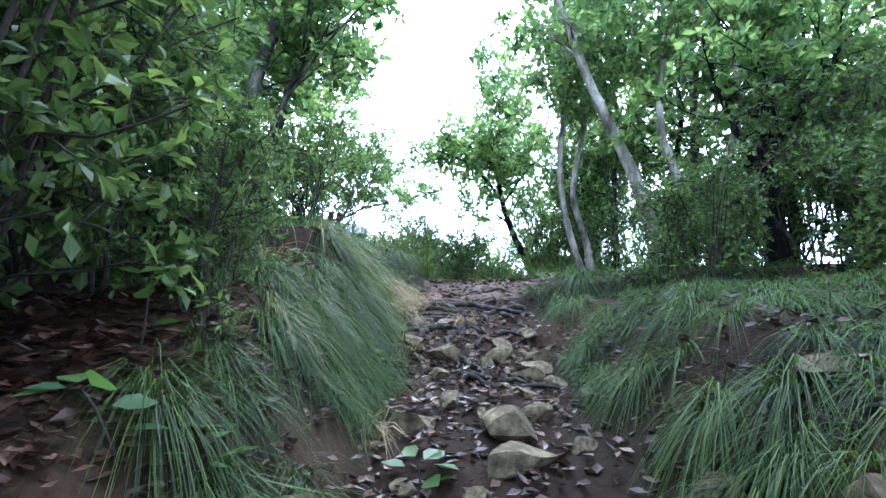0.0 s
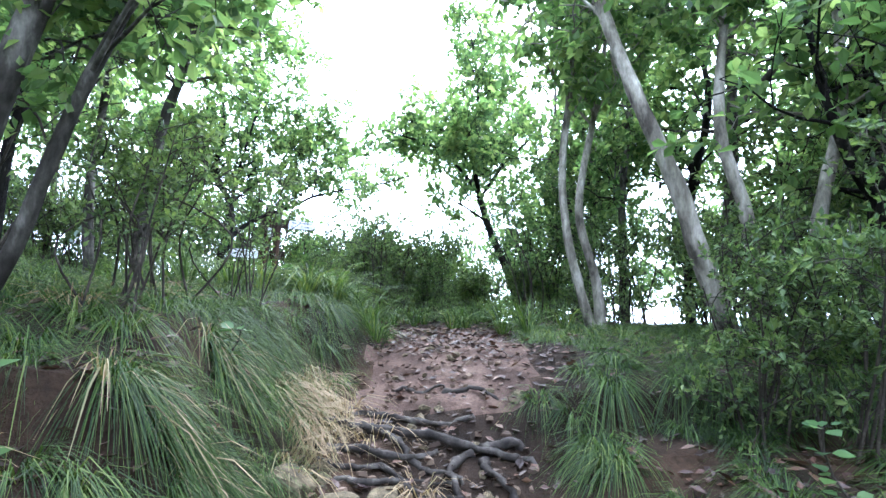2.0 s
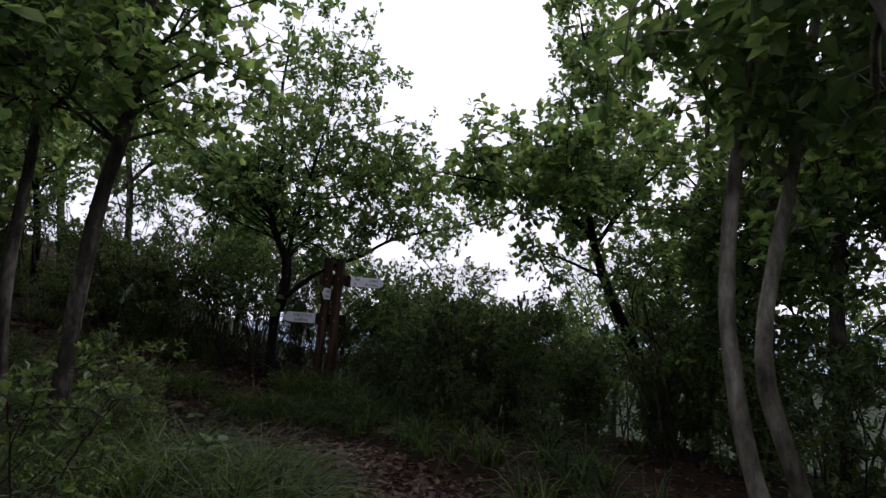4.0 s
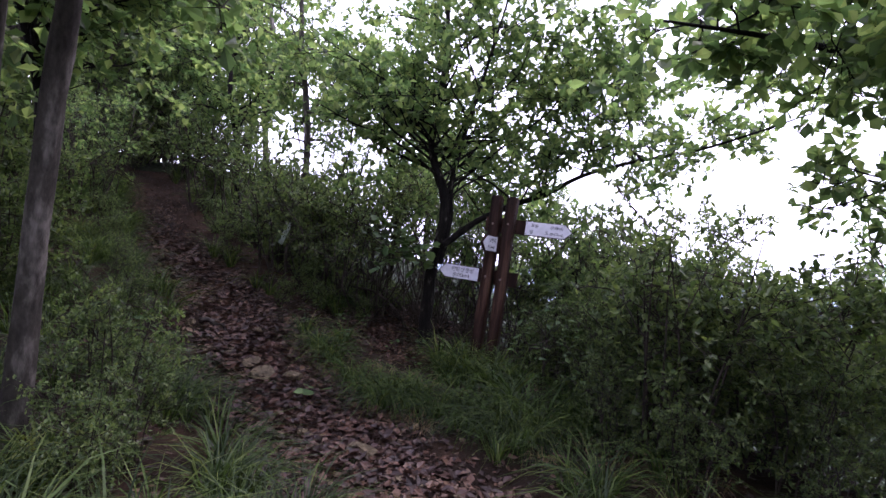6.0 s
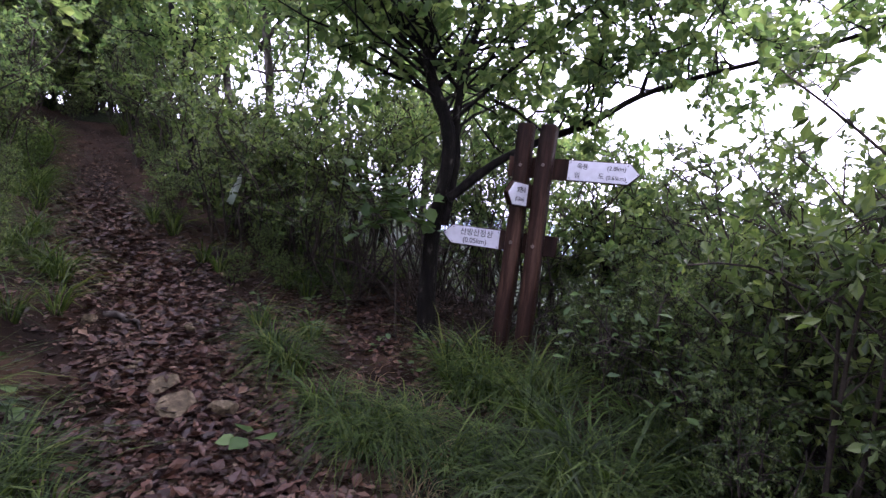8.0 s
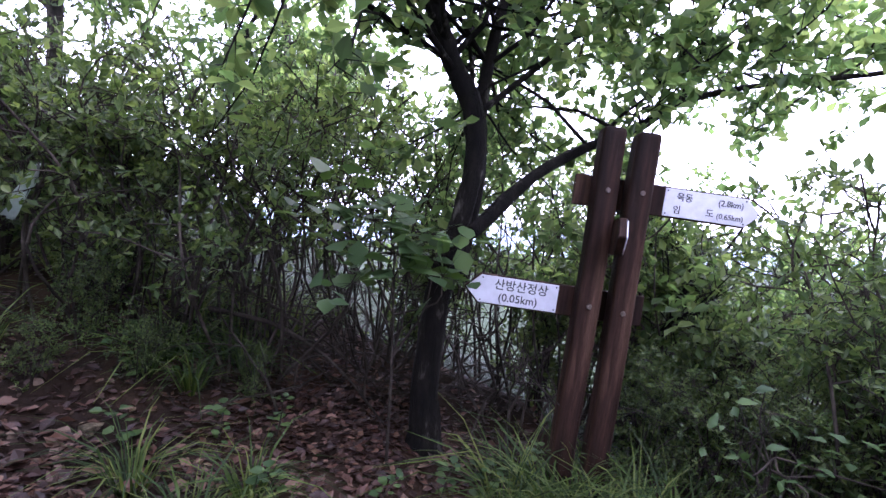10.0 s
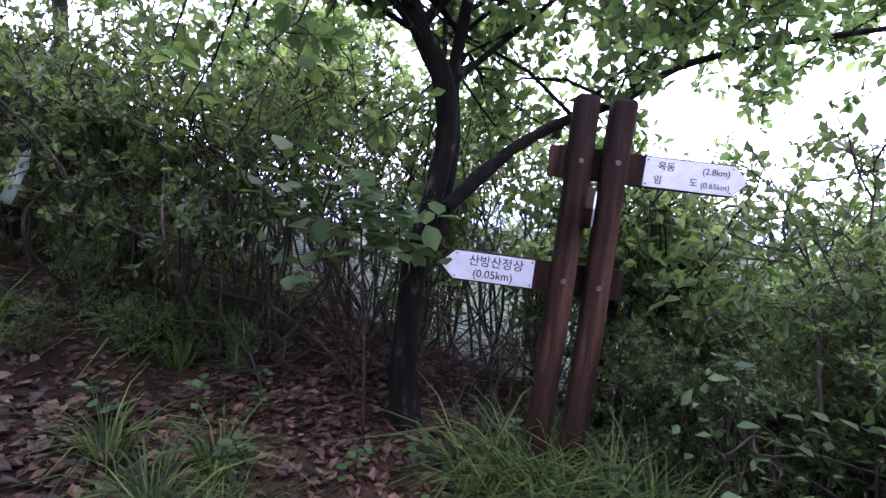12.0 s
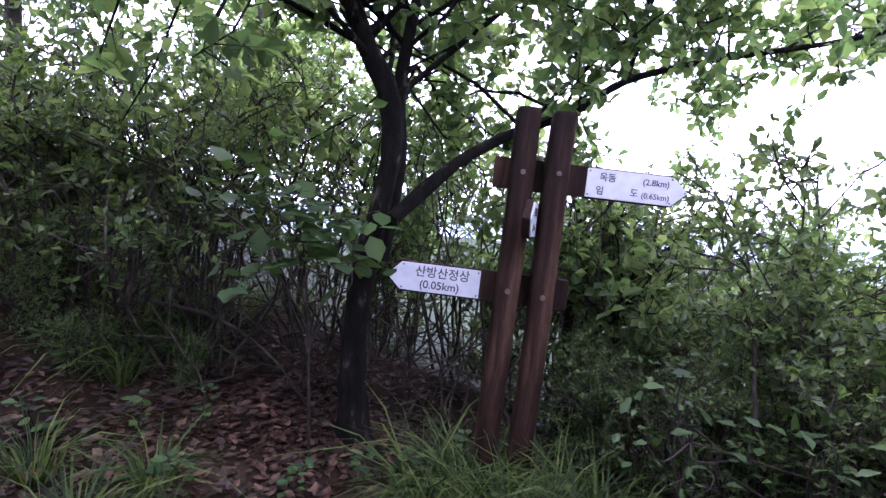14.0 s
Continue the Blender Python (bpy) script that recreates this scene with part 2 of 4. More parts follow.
def trail_at(x, y):
    """Distance to the trail, its height, half width and which side (+ left when walking), and the y of the nearest place."""
    x, y = np.asarray(x, float), np.asarray(y, float)
    best, zz, ww, side, yy = np.full(x.shape, 1e9), np.zeros(x.shape), np.zeros(x.shape), np.zeros(x.shape), np.zeros(x.shape)
    for a, b in zip(TRAIL[:-1], TRAIL[1:]):
        d = b[:2] - a[:2]
        t = np.clip(((x - a[0]) * d[0] + (y - a[1]) * d[1]) / (d @ d), 0, 1)
        px, py = a[0] + t * d[0], a[1] + t * d[1]
        q = np.hypot(x - px, y - py)
        near = q < best
        best = np.where(near, q, best)
        zz = np.where(near, a[2] + t * (b[2] - a[2]), zz)
        ww = np.where(near, a[3] + t * (b[3] - a[3]), ww)
        yy = np.where(near, py, yy)
        side = np.where(near, np.sign(d[0] * (y - py) - d[1] * (x - px)), side)
    return best, zz, ww, side, yy


def step(a, b, v):
    t = np.clip((v - a) / (b - a), 0, 1)
    return t * t * (3 - 2 * t)


def ground_z(x, y):
    x, y = np.asarray(x, float), np.asarray(y, float)
    d, z, w, side, ty = trail_at(x, y)
    edge = w * (0.85 + 0.25 * wobble(x, y, 2.2, 3))
    left = 0.72 - 0.38 * step(1.6, 3.4, ty) - 0.12 * step(4.0, 6.0, ty)
    right = 0.5 - 0.46 * step(0.4, 2.4, ty)
    rise_l = left * step(edge, edge + 0.62, d) + 0.12 * np.clip(d - 1.0, 0, 6)
    rise_r = right * step(edge, edge + 0.6, d) + 0.05 * np.clip(d - 1, 0, 2) * step(3.0, 0.0, ty)
    fall = -0.32 * np.clip(d - 2.8, 0, 60) * step(4.6, 6.0, ty) - 0.16 * np.clip(d - 3.2, 0, 60) * step(6.0, 4.6, ty)
    off = np.where(side > 0, rise_l, rise_r + fall)
    rough = 0.035 * wobble(x, y, 3.0, 5) + 0.014 * wobble(x, y, 11.0, 6)
    h = z + off + rough * step(0.1, 0.7, d) + 0.022 * wobble(x, y, 8.0, 8)
    far = np.hypot(x + 1, y - 4)
    h = h - 0.5 * np.clip(far - 14, 0, 330)
    return np.maximum(h, -105.0 + 12 * wobble(x, y, 0.004, 12))


def build_ground():
    def axis(lo, hi, fine):
        core = np.arange(lo, hi, fine)
        out = np.cumsum(fine * 1.22 ** np.arange(1, 52))
        out = out[out < 5000]
        return np.concatenate([lo - out[::-1], core, core[-1] + out])
    gx, gy = axis(-8.0, 4.5, 0.075), axis(-3.5, 10.0, 0.075)
    x, y = np.meshgrid(gx, gy)
    s = Soup()
    ny, nx = x.shape
    i, j = np.meshgrid(np.arange(ny - 1), np.arange(nx - 1), indexing="ij")
    a = i * nx + j
    s.add(np.stack([x, y, ground_z(x, y)], -1), np.stack([a, a + 1, a + nx + 1, a + nx], -1))
    me = s.mesh("ground", SOIL)
    me.materials.append(WOODLAND)
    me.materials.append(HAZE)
    me.materials.append(TRODDEN)
    far = np.hypot(x[:-1, :-1] + 1, y[:-1, :-1] - 4).ravel()
    off, _, wide, _, ty = (v.ravel() for v in trail_at(x[:-1, :-1], y[:-1, :-1]))
    # past 1300 m the ground takes the colour with haze painted in
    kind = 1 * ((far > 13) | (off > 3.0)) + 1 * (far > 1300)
    rag = wobble(x[:-1, :-1], y[:-1, :-1], 5.0, 21).ravel()
    kind[(off < wide * (0.95 + 0.3 * rag)) & (ty > 2.2 + 0.6 * rag) & (ty < 4.6)] = 3
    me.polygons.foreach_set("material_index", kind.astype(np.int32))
    return tagged(new("ground", me), "dark forest soil strewn with dead leaves and small stones", "ground", kind="structure")


ground = build_ground()


def gz(x, y):
    return float(ground_z(np.array([x]), np.array([y]))[0])


# ---- signpost ----
def rounded_box(w, d, h, bevel, segments=2):
    bm = bmesh.new()
    bmesh.ops.create_cube(bm, size=1.0)
    bmesh.ops.scale(bm, vec=(w, d, h), verts=bm.verts)
    bmesh.ops.bevel(bm, geom=bm.edges[:], offset=bevel, segments=segments, affect="EDGES", profile=0.6)
    return bm


def arrow_board(length, height, thick, tip, bevel=0.004):
    """A board whose right end is a point; its left end at x = 0, middle at z = 0, front at -y."""
    h = height / 2
    pts = [(0, -h), (length - tip, -h), (length, 0), (length - tip, h), (0, h)]
    bm = bmesh.new()
    f = bm.faces.new([bm.verts.new((px, -thick / 2, pz)) for px, pz in pts])
    ex = bmesh.ops.extrude_face_region(bm, geom=[f])
    bmesh.ops.translate(bm, vec=(0, thick, 0), verts=[v for v in ex["geom"] if isinstance(v, bmesh.types.BMVert)])
    bmesh.ops.recalc_face_normals(bm, faces=bm.faces[:])
    bmesh.ops.bevel(bm, geom=bm.edges[:], offset=bevel, segments=1, affect="EDGES")
    return bm


def lettering(text, size, parent, place, turn, align="CENTER"):
    cu = bpy.data.curves.new("lettering", "FONT")
    cu.body, cu.size, cu.align_x, cu.align_y, cu.extrude, cu.offset = text, size, align, "CENTER", 0.0006, 0.0004 * size / 0.04
    cu.materials.append(INK)
    ob = new("lettering", cu)
    ob.parent, ob.matrix_basis = parent, Matrix.Translation(place) @ turn
    return ob


def build_signpost():
    base = Vector((-2.52, 8.26, gz(-2.52, 8.26) - 0.05))
    sign = thing("signpost", base, "dark brown timber trail signpost with three white arrow boards", "signpost")
    yaw = radians(11)
    lean = Matrix.Rotation(yaw, 4, "Z") @ Matrix.Rotation(radians(3.2), 4, "Y") @ Matrix.Rotation(radians(-2.0), 4, "X")
    sign.matrix_basis = Matrix.Translation(base) @ lean
    top = 4.3 - base.z
    for k, x in enumerate((0.0, 0.168)):
        bm = rounded_box(0.114, 0.125, top + 0.25 - 0.008 * k, 0.03, 3)
        rng = np.random.RandomState(4 + k)
        bmesh.ops.subdivide_edges(bm, edges=[e for e in bm.edges if e.calc_length() > 1.0], cuts=9)
        for v in bm.verts:
            wob = 0.004 * math.sin(v.co.z * 4.1 + k * 2) + rng.normal() * 0.0012
            v.co.x += wob
            v.co.y += 0.004 * math.cos(v.co.z * 3.3 + k)
        part("post", bm_mesh("post", bm, TIMBER, True), sign, "", Matrix.Translation((x, 0, (top - 0.25) / 2)))
    zu, zl = top - 0.31, top - 0.88
    flat = Matrix.Rotation(radians(90), 4, "X")

    def board(z, length, start, sideways, plate_from, plate_len, height, y):
        turn = Matrix.Rotation(radians(180), 4, "Z") if sideways < 0 else Matrix.Identity(4)
        b = part("board", bm_mesh("board", arrow_board(length, height, 0.034, 0.075), TIMBER), sign, "brown stained arrow board",
                 Matrix.Translation((start, y, z)) @ turn)
        plate = part("plate", bm_mesh("plate", arrow_board(plate_len, height - 0.014, 0.006, 0.072, 0.0015), PLATE), b, "white enamelled metal plate",
                     Matrix.Translation((plate_from, -0.0205 if sideways > 0 else 0.0205, 0)))
        for px, pz in ((0.012, height / 2 - 0.02), (0.012, 0.02 - height / 2), (plate_len - 0.08, height / 2 - 0.02), (plate_len - 0.08, 0.02 - height / 2), (plate_len - 0.012, 0)):
            bm = bmesh.new()
            bmesh.ops.create_uvsphere(bm, u_segments=8, v_segments=5, radius=0.0045)
            part("screw", bm_mesh("screw", bm, INK, True), plate, "", Matrix.Translation((px, -0.003 if sideways > 0 else 0.003, pz)))
        return b, plate

    b1, p1 = board(zu, 0.95, -0.13, 1, 0.455, 0.49, 0.155, 0.082)
    face = -0.0042
    lettering("옥동", 0.045, p1, (0.1, face, 0.03), flat)
    lettering("(2.8km)", 0.042, p1, (0.335, face, 0.03), flat)
    lettering("임", 0.045, p1, (0.068, face, -0.036), flat)
    lettering("도", 0.045, p1, (0.235, face, -0.03), flat)
    lettering("(0.65km)", 0.038, p1, (0.338, face, -0.036), flat)
    b2, p2 = board(zl, 0.92, 0.31, -1, 0.44, 0.47, 0.155, 0.082)
    back = Matrix.Rotation(radians(180), 4, "Z") @ flat
    lettering("산방산정상", 0.06, p2, (0.19, 0.0042, 0.028), back)
    lettering("(0.05km)", 0.056, p2, (0.2, 0.0042, -0.034), back)
    # the small board through the gap between the posts, pointing forward
    side = Matrix.Translation((0.084, 0.0, top - 0.53)) @ Matrix.Rotation(radians(-102), 4, "Z")
    b3 = part("board", bm_mesh("board", arrow_board(0.48, 0.17, 0.034, 0.07), TIMBER), sign, "brown stained arrow board", side @ Matrix.Translation((-0.12, 0, 0)))
    p3 = part("plate", bm_mesh("plate", arrow_board(0.27, 0.152, 0.006, 0.07, 0.0015), PLATE), b3, "white enamelled metal plate", Matrix.Translation((0.205, 0.0205, 0)))
    lettering("보현사", 0.046, p3, (0.1, 0.0042, 0.03), back)
    lettering("(1.3km)", 0.04, p3, (0.11, 0.0042, -0.034), back)
    for x, z in ((0.0, zu), (0.168, zu + 0.01), (0.0, zl), (0.168, zl - 0.01)):
        bm = bmesh.new()
        bmesh.ops.create_cone(bm, cap_ends=True, segments=10, radius1=0.014, radius2=0.011, depth=0.012)
        part("bolt", bm_mesh("bolt", bm, STEEL), sign, "dull steel bolt head", Matrix.Translation((x, -0.067, z)) @ Matrix.Rotation(radians(90), 4, "X"))
    return sign


sign = build_signpost()


# ---- trees and shrubs ----
def branch_line(start, way, length, rng, droop=0.0, bend=0.25, n=5):
    pts, p, d = [np.array(start, float)], np.array(start, float), unit(np.array(way, float))
    for _ in range(n - 1):
        d = unit(d + rng.normal(size=3) * bend + np.array((0, 0, -droop)))
        p = p + d * length / (n - 1)
        pts.append(p)
    return np.array(pts)


def sliver(soup, a, b, r):
    """A three-sided twig."""
    d = unit(b - a)
    u = unit(np.cross(d, (0.3, 0.5, 0.8)))
    w = np.cross(d, u)
    ring = np.array([u, -0.5 * u + 0.87 * w, -0.5 * u - 0.87 * w])
    soup.add(np.concatenate([a + ring * r * 1.2, b[None]]), [(0, 1, 3), (1, 2, 3), (2, 0, 3)])


def sprigs(wood, crown, line, size, count, rng, reach, whorl, width, radius, far=False):
    """Short twigs off a branch line, each ending in a whorl of leaves."""
    for _ in range(count):
        t = rng.uniform(0.25, 1.0) ** 0.7 * (len(line) - 1)
        i = min(int(t), len(line) - 2)
        a = line[i] + (line[i + 1] - line[i]) * (t - i)
        d = unit(unit(line[i + 1] - line[i]) * 0.7 + rng.normal(size=3) * 0.75 + np.array((0, 0, 0.25)))
        e = a + d * reach * rng.uniform(0.4, 1.2)
        sliver(wood, a, e, radius)
        n = rng.randint(whorl[0], whorl[1] + 1)
        ts = rng.uniform(0.45, 1.05, n)[:, None]
        ways = unit(d * 0.55 + rng.normal(size=(n, 3)) * 0.75)
        shape, faces = (FAR_SHAPE, FAR_FACES) if far else (LEAF_SHAPE, LEAF_FACES)
        leaves(crown, a + (e - a) * ts, ways, size, rng, width, 0.8, shape, faces)


def grow(trunks, limbs, rng, leaf=0.1, per_limb=5, twigs=6, limb_len=1.2, whorl=(5, 8), width=1.0, start=0.35, up=0.35, droop=0.02, sides=9, far=False, limb_boughs=None, clear=None):
    """Wood and leaves of one tree. trunks: smooth lines of x, y, z, radius; limbs: further lines of the same form, leafed as well."""
    stems, limb_soups, boughs, crown = [], [], Soup(), Soup()
    for line in trunks:
        q = smooth_line(line, 5)
        stems.append(Soup())
        tube(stems[-1], q[:, :3], q[:, 3], sides, 0.06, rng)
    carriers = []
    for line in limbs:
        q = smooth_line(line, 4)
        limb_soups.append(Soup())
        tube(limb_soups[-1], q[:, :3], q[:, 3], 7, 0.05, rng)
        carriers.append((q, 0.15, limb_boughs or per_limb, 0.7 if limb_boughs else 1.0))
    carriers += [(smooth_line(line, 5), start, per_limb, 1.0) for line in trunks]
    for q, begin, boughs_here, short in carriers:
        for _ in range(boughs_here):
            t = rng.uniform(begin, 1.0) * (len(q) - 1)
            i = min(int(t), len(q) - 2)
            a = q[i] + (q[i + 1] - q[i]) * (t - i)
            way = unit(np.array((*unit(rng.normal(size=2)), up)) + 0.4 * unit(q[i + 1, :3] - q[i, :3]))
            ln = short * limb_len * rng.uniform(0.5, 1.15) * (1.15 - 0.4 * t / len(q))
            line = branch_line(a[:3], way, ln, rng, droop)
            if clear is not None and np.any(np.all((line > clear[0]) & (line < clear[1]), 1)):
                continue
            r0 = max(0.006, min(a[3] * 0.45, 0.018))
            tube(boughs, line, np.linspace(r0, 0.004, len(line)), 4)
            sprigs(boughs, crown, line, leaf, twigs, rng, leaf * 2.4, whorl, width, 0.0035, far)
            for _ in range(2):
                k = rng.randint(1, len(line) - 1)
                sub = branch_line(line[k], unit(line[k + 1] - line[k] + rng.normal(size=3) * 0.8), ln * 0.5, rng, droop, 0.3, 4)
                tube(boughs, sub, np.linspace(r0 * 0.5, 0.003, len(sub)), 3)
                sprigs(boughs, crown, sub, leaf, twigs, rng, leaf * 2.2, whorl, width, 0.003, far)
    return stems, limb_soups, boughs, crown


def plant(name, place, label, category, soups, bark, leaf_mat, group=""):
    t = thing(name, place, label, category, group)
    stems, limb_soups, boughs, crown = soups
    for stem in stems:
        part("trunk" if category == "tree" else "stem", stem.mesh("trunk", bark), t)
    for limb in limb_soups:
        part("limb", limb.mesh("limb", bark), t)
    tagged(part("branchwork", boughs.mesh("branchwork", bark), t), kind="stuff")
    tagged(part("crown", crown.mesh("crown", leaf_mat, False), t), kind="stuff")
    return t


def rel(pts, base):
    """World points of a trunk (with radius) to the tree's own base."""
    p = np.array(pts, float)
    p[:, :3] -= base
    return p


# oak beside the signpost: kinked dark trunk, a second stem and a long limb
B = np.array((-3.38, 8.76, gz(-3.13, 8.5) + 0.0))
rng = np.random.RandomState(11)
oak = grow(
    [rel([(-3.37, 8.76, B[2] - 0.15, 0.13), (-3.4, 8.76, B[2] + 0.12, 0.088), (-3.41, 8.76, 2.98, 0.074), (-3.38, 8.76, 3.44, 0.068), (-3.31, 8.76, 3.75, 0.056), (-3.26, 8.76, 4.07, 0.055),
          (-3.3, 8.76, 4.35, 0.058), (-3.46, 8.78, 4.65, 0.052), (-3.55, 8.8, 5.0, 0.046), (-3.5, 8.9, 5.9, 0.036), (-3.7, 9.1, 7.0, 0.025), (-3.6, 9.2, 8.2, 0.01)], B),
     rel([(-3.3, 8.8, 3.5, 0.04), (-3.25, 8.84, 4.0, 0.042), (-3.27, 8.86, 4.4, 0.036), (-3.2, 8.95, 5.0, 0.026), (-2.95, 9.1, 6.2, 0.016), (-2.7, 9.2, 7.4, 0.006)], B)],
    [rel([(-3.24, 8.76, 3.72, 0.042), (-2.99, 9.05, 4.03, 0.036), (-2.72, 9.35, 4.25, 0.032), (-2.4, 9.6, 4.42, 0.029), (-2.1, 9.85, 4.66, 0.026), (-1.6, 10.05, 4.84, 0.021),
          (-0.75, 9.9, 4.95, 0.015), (0.1, 10.0, 5.25, 0.006)], B),
     rel([(-2.1, 9.85, 4.66, 0.02), (-2.0, 9.85, 5.1, 0.014), (-2.1, 9.7, 5.5, 0.008), (-1.9, 9.75, 5.9, 0.004)], B),
     rel([(-3.5, 8.8, 4.9, 0.03), (-4.0, 8.7, 5.3, 0.022), (-4.5, 8.6, 5.5, 0.01)], B)],
    rng, 0.088, 38, 9, 1.9, (5, 8), 1.15, 0.47, 0.35, limb_boughs=26, clear=(np.array((0.15, -2.0, -0.2)), np.array((2.6, 0.4, 2.0))))
plant("oak_tree", B + np.array((0.17, -0.47, 0)), "dark-trunked oak with a kinked trunk and long side limb", "tree", oak, BARK_DARK, LEAF_OAK)

# small dark crooked tree behind the post
B = np.array((-2.13, 9.50, gz(-2.13, 9.50)))
rng = np.random.RandomState(18)
crooked = grow(
    [rel([(-2.13, 9.50, 1.28, 0.050), (-2.13, 9.50, 2.18, 0.045), (-2.16, 9.50, 2.68, 0.040), (-2.15, 9.50, 3.00, 0.034), (-2.13, 9.50, 3.25, 0.030), (-2.08, 9.70, 3.55, 0.024), (-2.22, 9.90, 4.05, 0.014)], B)],
    [rel([(-2.16, 9.50, 2.88, 0.030), (-1.95, 9.40, 3.03, 0.026), (-1.83, 9.35, 3.19, 0.024), (-1.77, 9.40, 3.38, 0.020), (-1.52, 9.60, 3.61, 0.014), (-1.27, 9.80, 3.97, 0.006)], B)],
    rng, 0.09, 9, 5, 0.7, (4, 7), 1.0, 0.6, 0.35)
plant("oak_tree", B, "small crooked dark-barked tree behind the signpost", "tree", crooked, BARK_DARK, LEAF_OAK)

# leaning thin tree at the crest with its foliage reaching over the gap
B = np.array((2.12, 8.6, gz(2.12, 8.6)))
rng = np.random.RandomState(12)
thin = grow(
    [rel([(2.2, 8.6, B[2] - 0.1, 0.105), (1.98, 8.6, 2.5, 0.085), (1.75, 8.6, 3.2, 0.075), (1.45, 8.6, 3.92, 0.066), (1.27, 8.6, 4.6, 0.054), (1.2, 8.6, 5.3, 0.042), (1.27, 8.5, 6.6, 0.026), (1.1, 8.5, 7.9, 0.01)], B)],
    [rel([(1.28, 8.6, 4.55, 0.036), (0.95, 8.2, 4.85, 0.03), (0.55, 7.4, 4.98, 0.024), (0.15, 6.7, 4.92, 0.016), (-0.3, 6.2, 4.9, 0.007)], B),
     rel([(1.3, 8.6, 4.5, 0.034), (1.75, 8.4, 5.1, 0.026), (2.4, 8.1, 5.7, 0.012)], B),
     rel([(0.74, 7.78, 4.94, 0.018), (0.95, 7.1, 5.0, 0.014), (0.9, 6.5, 5.0, 0.007)], B),
     rel([(1.4, 8.6, 4.05, 0.026), (1.0, 8.1, 4.2, 0.018), (0.62, 7.6, 4.3, 0.008)], B)],
    rng, 0.092, 40, 9, 1.35, (5, 8), 1.2, 0.6, 0.4, limb_boughs=15, clear=(np.array((-1.15, -2.0, 0)), np.array((0.9, 0.6, 2.75))))
plant("oak_tree", B, "slender leaning oak with dark bark at the crest", "tree", thin, BARK_DARK, LEAF_OAK)

# pale twin-stemmed tree
B = np.array((1.6, 4.0, gz(1.6, 4.0)))
rng = np.random.RandomState(13)
pale = grow(
    [rel([(1.6, 4.0, B[2] - 0.1, 0.065), (1.5, 4.0, 2.5, 0.046), (1.38, 4.02, 3.1, 0.04), (1.36, 4.05, 3.8, 0.035), (1.5, 4.1, 4.8, 0.03), (1.6, 4.2, 6.2, 0.022), (1.5, 4.3, 7.4, 0.01)], B),
     rel([(1.66, 4.0, B[2] - 0.1, 0.06), (1.64, 4.05, 2.7, 0.045), (1.52, 4.1, 3.4, 0.038), (1.75, 4.2, 4.4, 0.03), (2.0, 4.3, 5.6, 0.02), (2.2, 4.4, 6.8, 0.008)], B)],
    [], rng, 0.095, 36, 8, 1.2, (5, 8), 1.1, 0.56, 0.35)
plant("ash_tree", B + np.array((0.2, 0.05, 0)), "pale-barked twin-stemmed tree on the grassy crest", "tree", pale, BARK_PALE, LEAF_OAK)

# pale leaning tree in the clump at the bank
B = np.array((2.35, 2.7, gz(2.35, 2.7)))
rng = np.random.RandomState(14)
clump = grow(
    [rel([(2.3, 2.7, B[2] - 0.1, 0.085), (2.12, 2.72, 2.7, 0.07), (1.96, 2.75, 3.3, 0.062), (1.72, 2.8, 4.0, 0.052), (1.55, 2.9, 4.7, 0.044), (1.35, 3.1, 5.8, 0.03), (1.3, 3.2, 7.0, 0.012)], B),
     rel([(2.5, 2.75, B[2] - 0.1, 0.06), (2.5, 2.8, 3.0, 0.05), (2.4, 2.9, 3.8, 0.042), (2.6, 3.0, 5.0, 0.026), (2.7, 3.2, 6.2, 0.01)], B),
     rel([(2.75, 2.6, B[2] - 0.1, 0.055), (2.85, 2.6, 3.0, 0.046), (3.1, 2.6, 3.9, 0.036), (3.2, 2.7, 5.4, 0.014)], B)],
    [], rng, 0.095, 20, 7, 1.1, (5, 8), 1.1, 0.6, 0.35)
plant("ash_tree", B, "clump of pale leaning stems rising from a bushy bank", "tree", clump, BARK_PALE, LEAF_OAK)

B = np.array((3.3, 2.6, gz(3.3, 2.6)))
rng = np.random.RandomState(15)
dark = grow(
    [rel([(3.3, 2.6, B[2] - 0.1, 0.1), (3.3, 2.6, 3.2, 0.085), (3.4, 2.65, 4.2, 0.07), (3.35, 2.7, 5.4, 0.045), (3.5, 2.8, 7.0, 0.015)], B)],
    [rel([(3.32, 2.6, 3.3, 0.05), (3.75, 2.5, 3.9, 0.035), (4.3, 2.5, 4.6, 0.015)], B), rel([(3.32, 2.6, 3.0, 0.045), (2.95, 2.5, 3.6, 0.034), (2.7, 2.4, 4.5, 0.014)], B)],
    rng, 0.11, 10, 6, 1.2, (4, 7), 1.0, 0.35, 0.2)
plant("oak_tree", B, "dark thick-trunked tree behind the grassy bank", "tree", dark, BARK_DARK, LEAF_OAK)

# pale trunk on the left bank of the gully
B = np.array((-1.85, 1.42, gz(-1.85, 1.42)))
rng = np.random.RandomState(16)
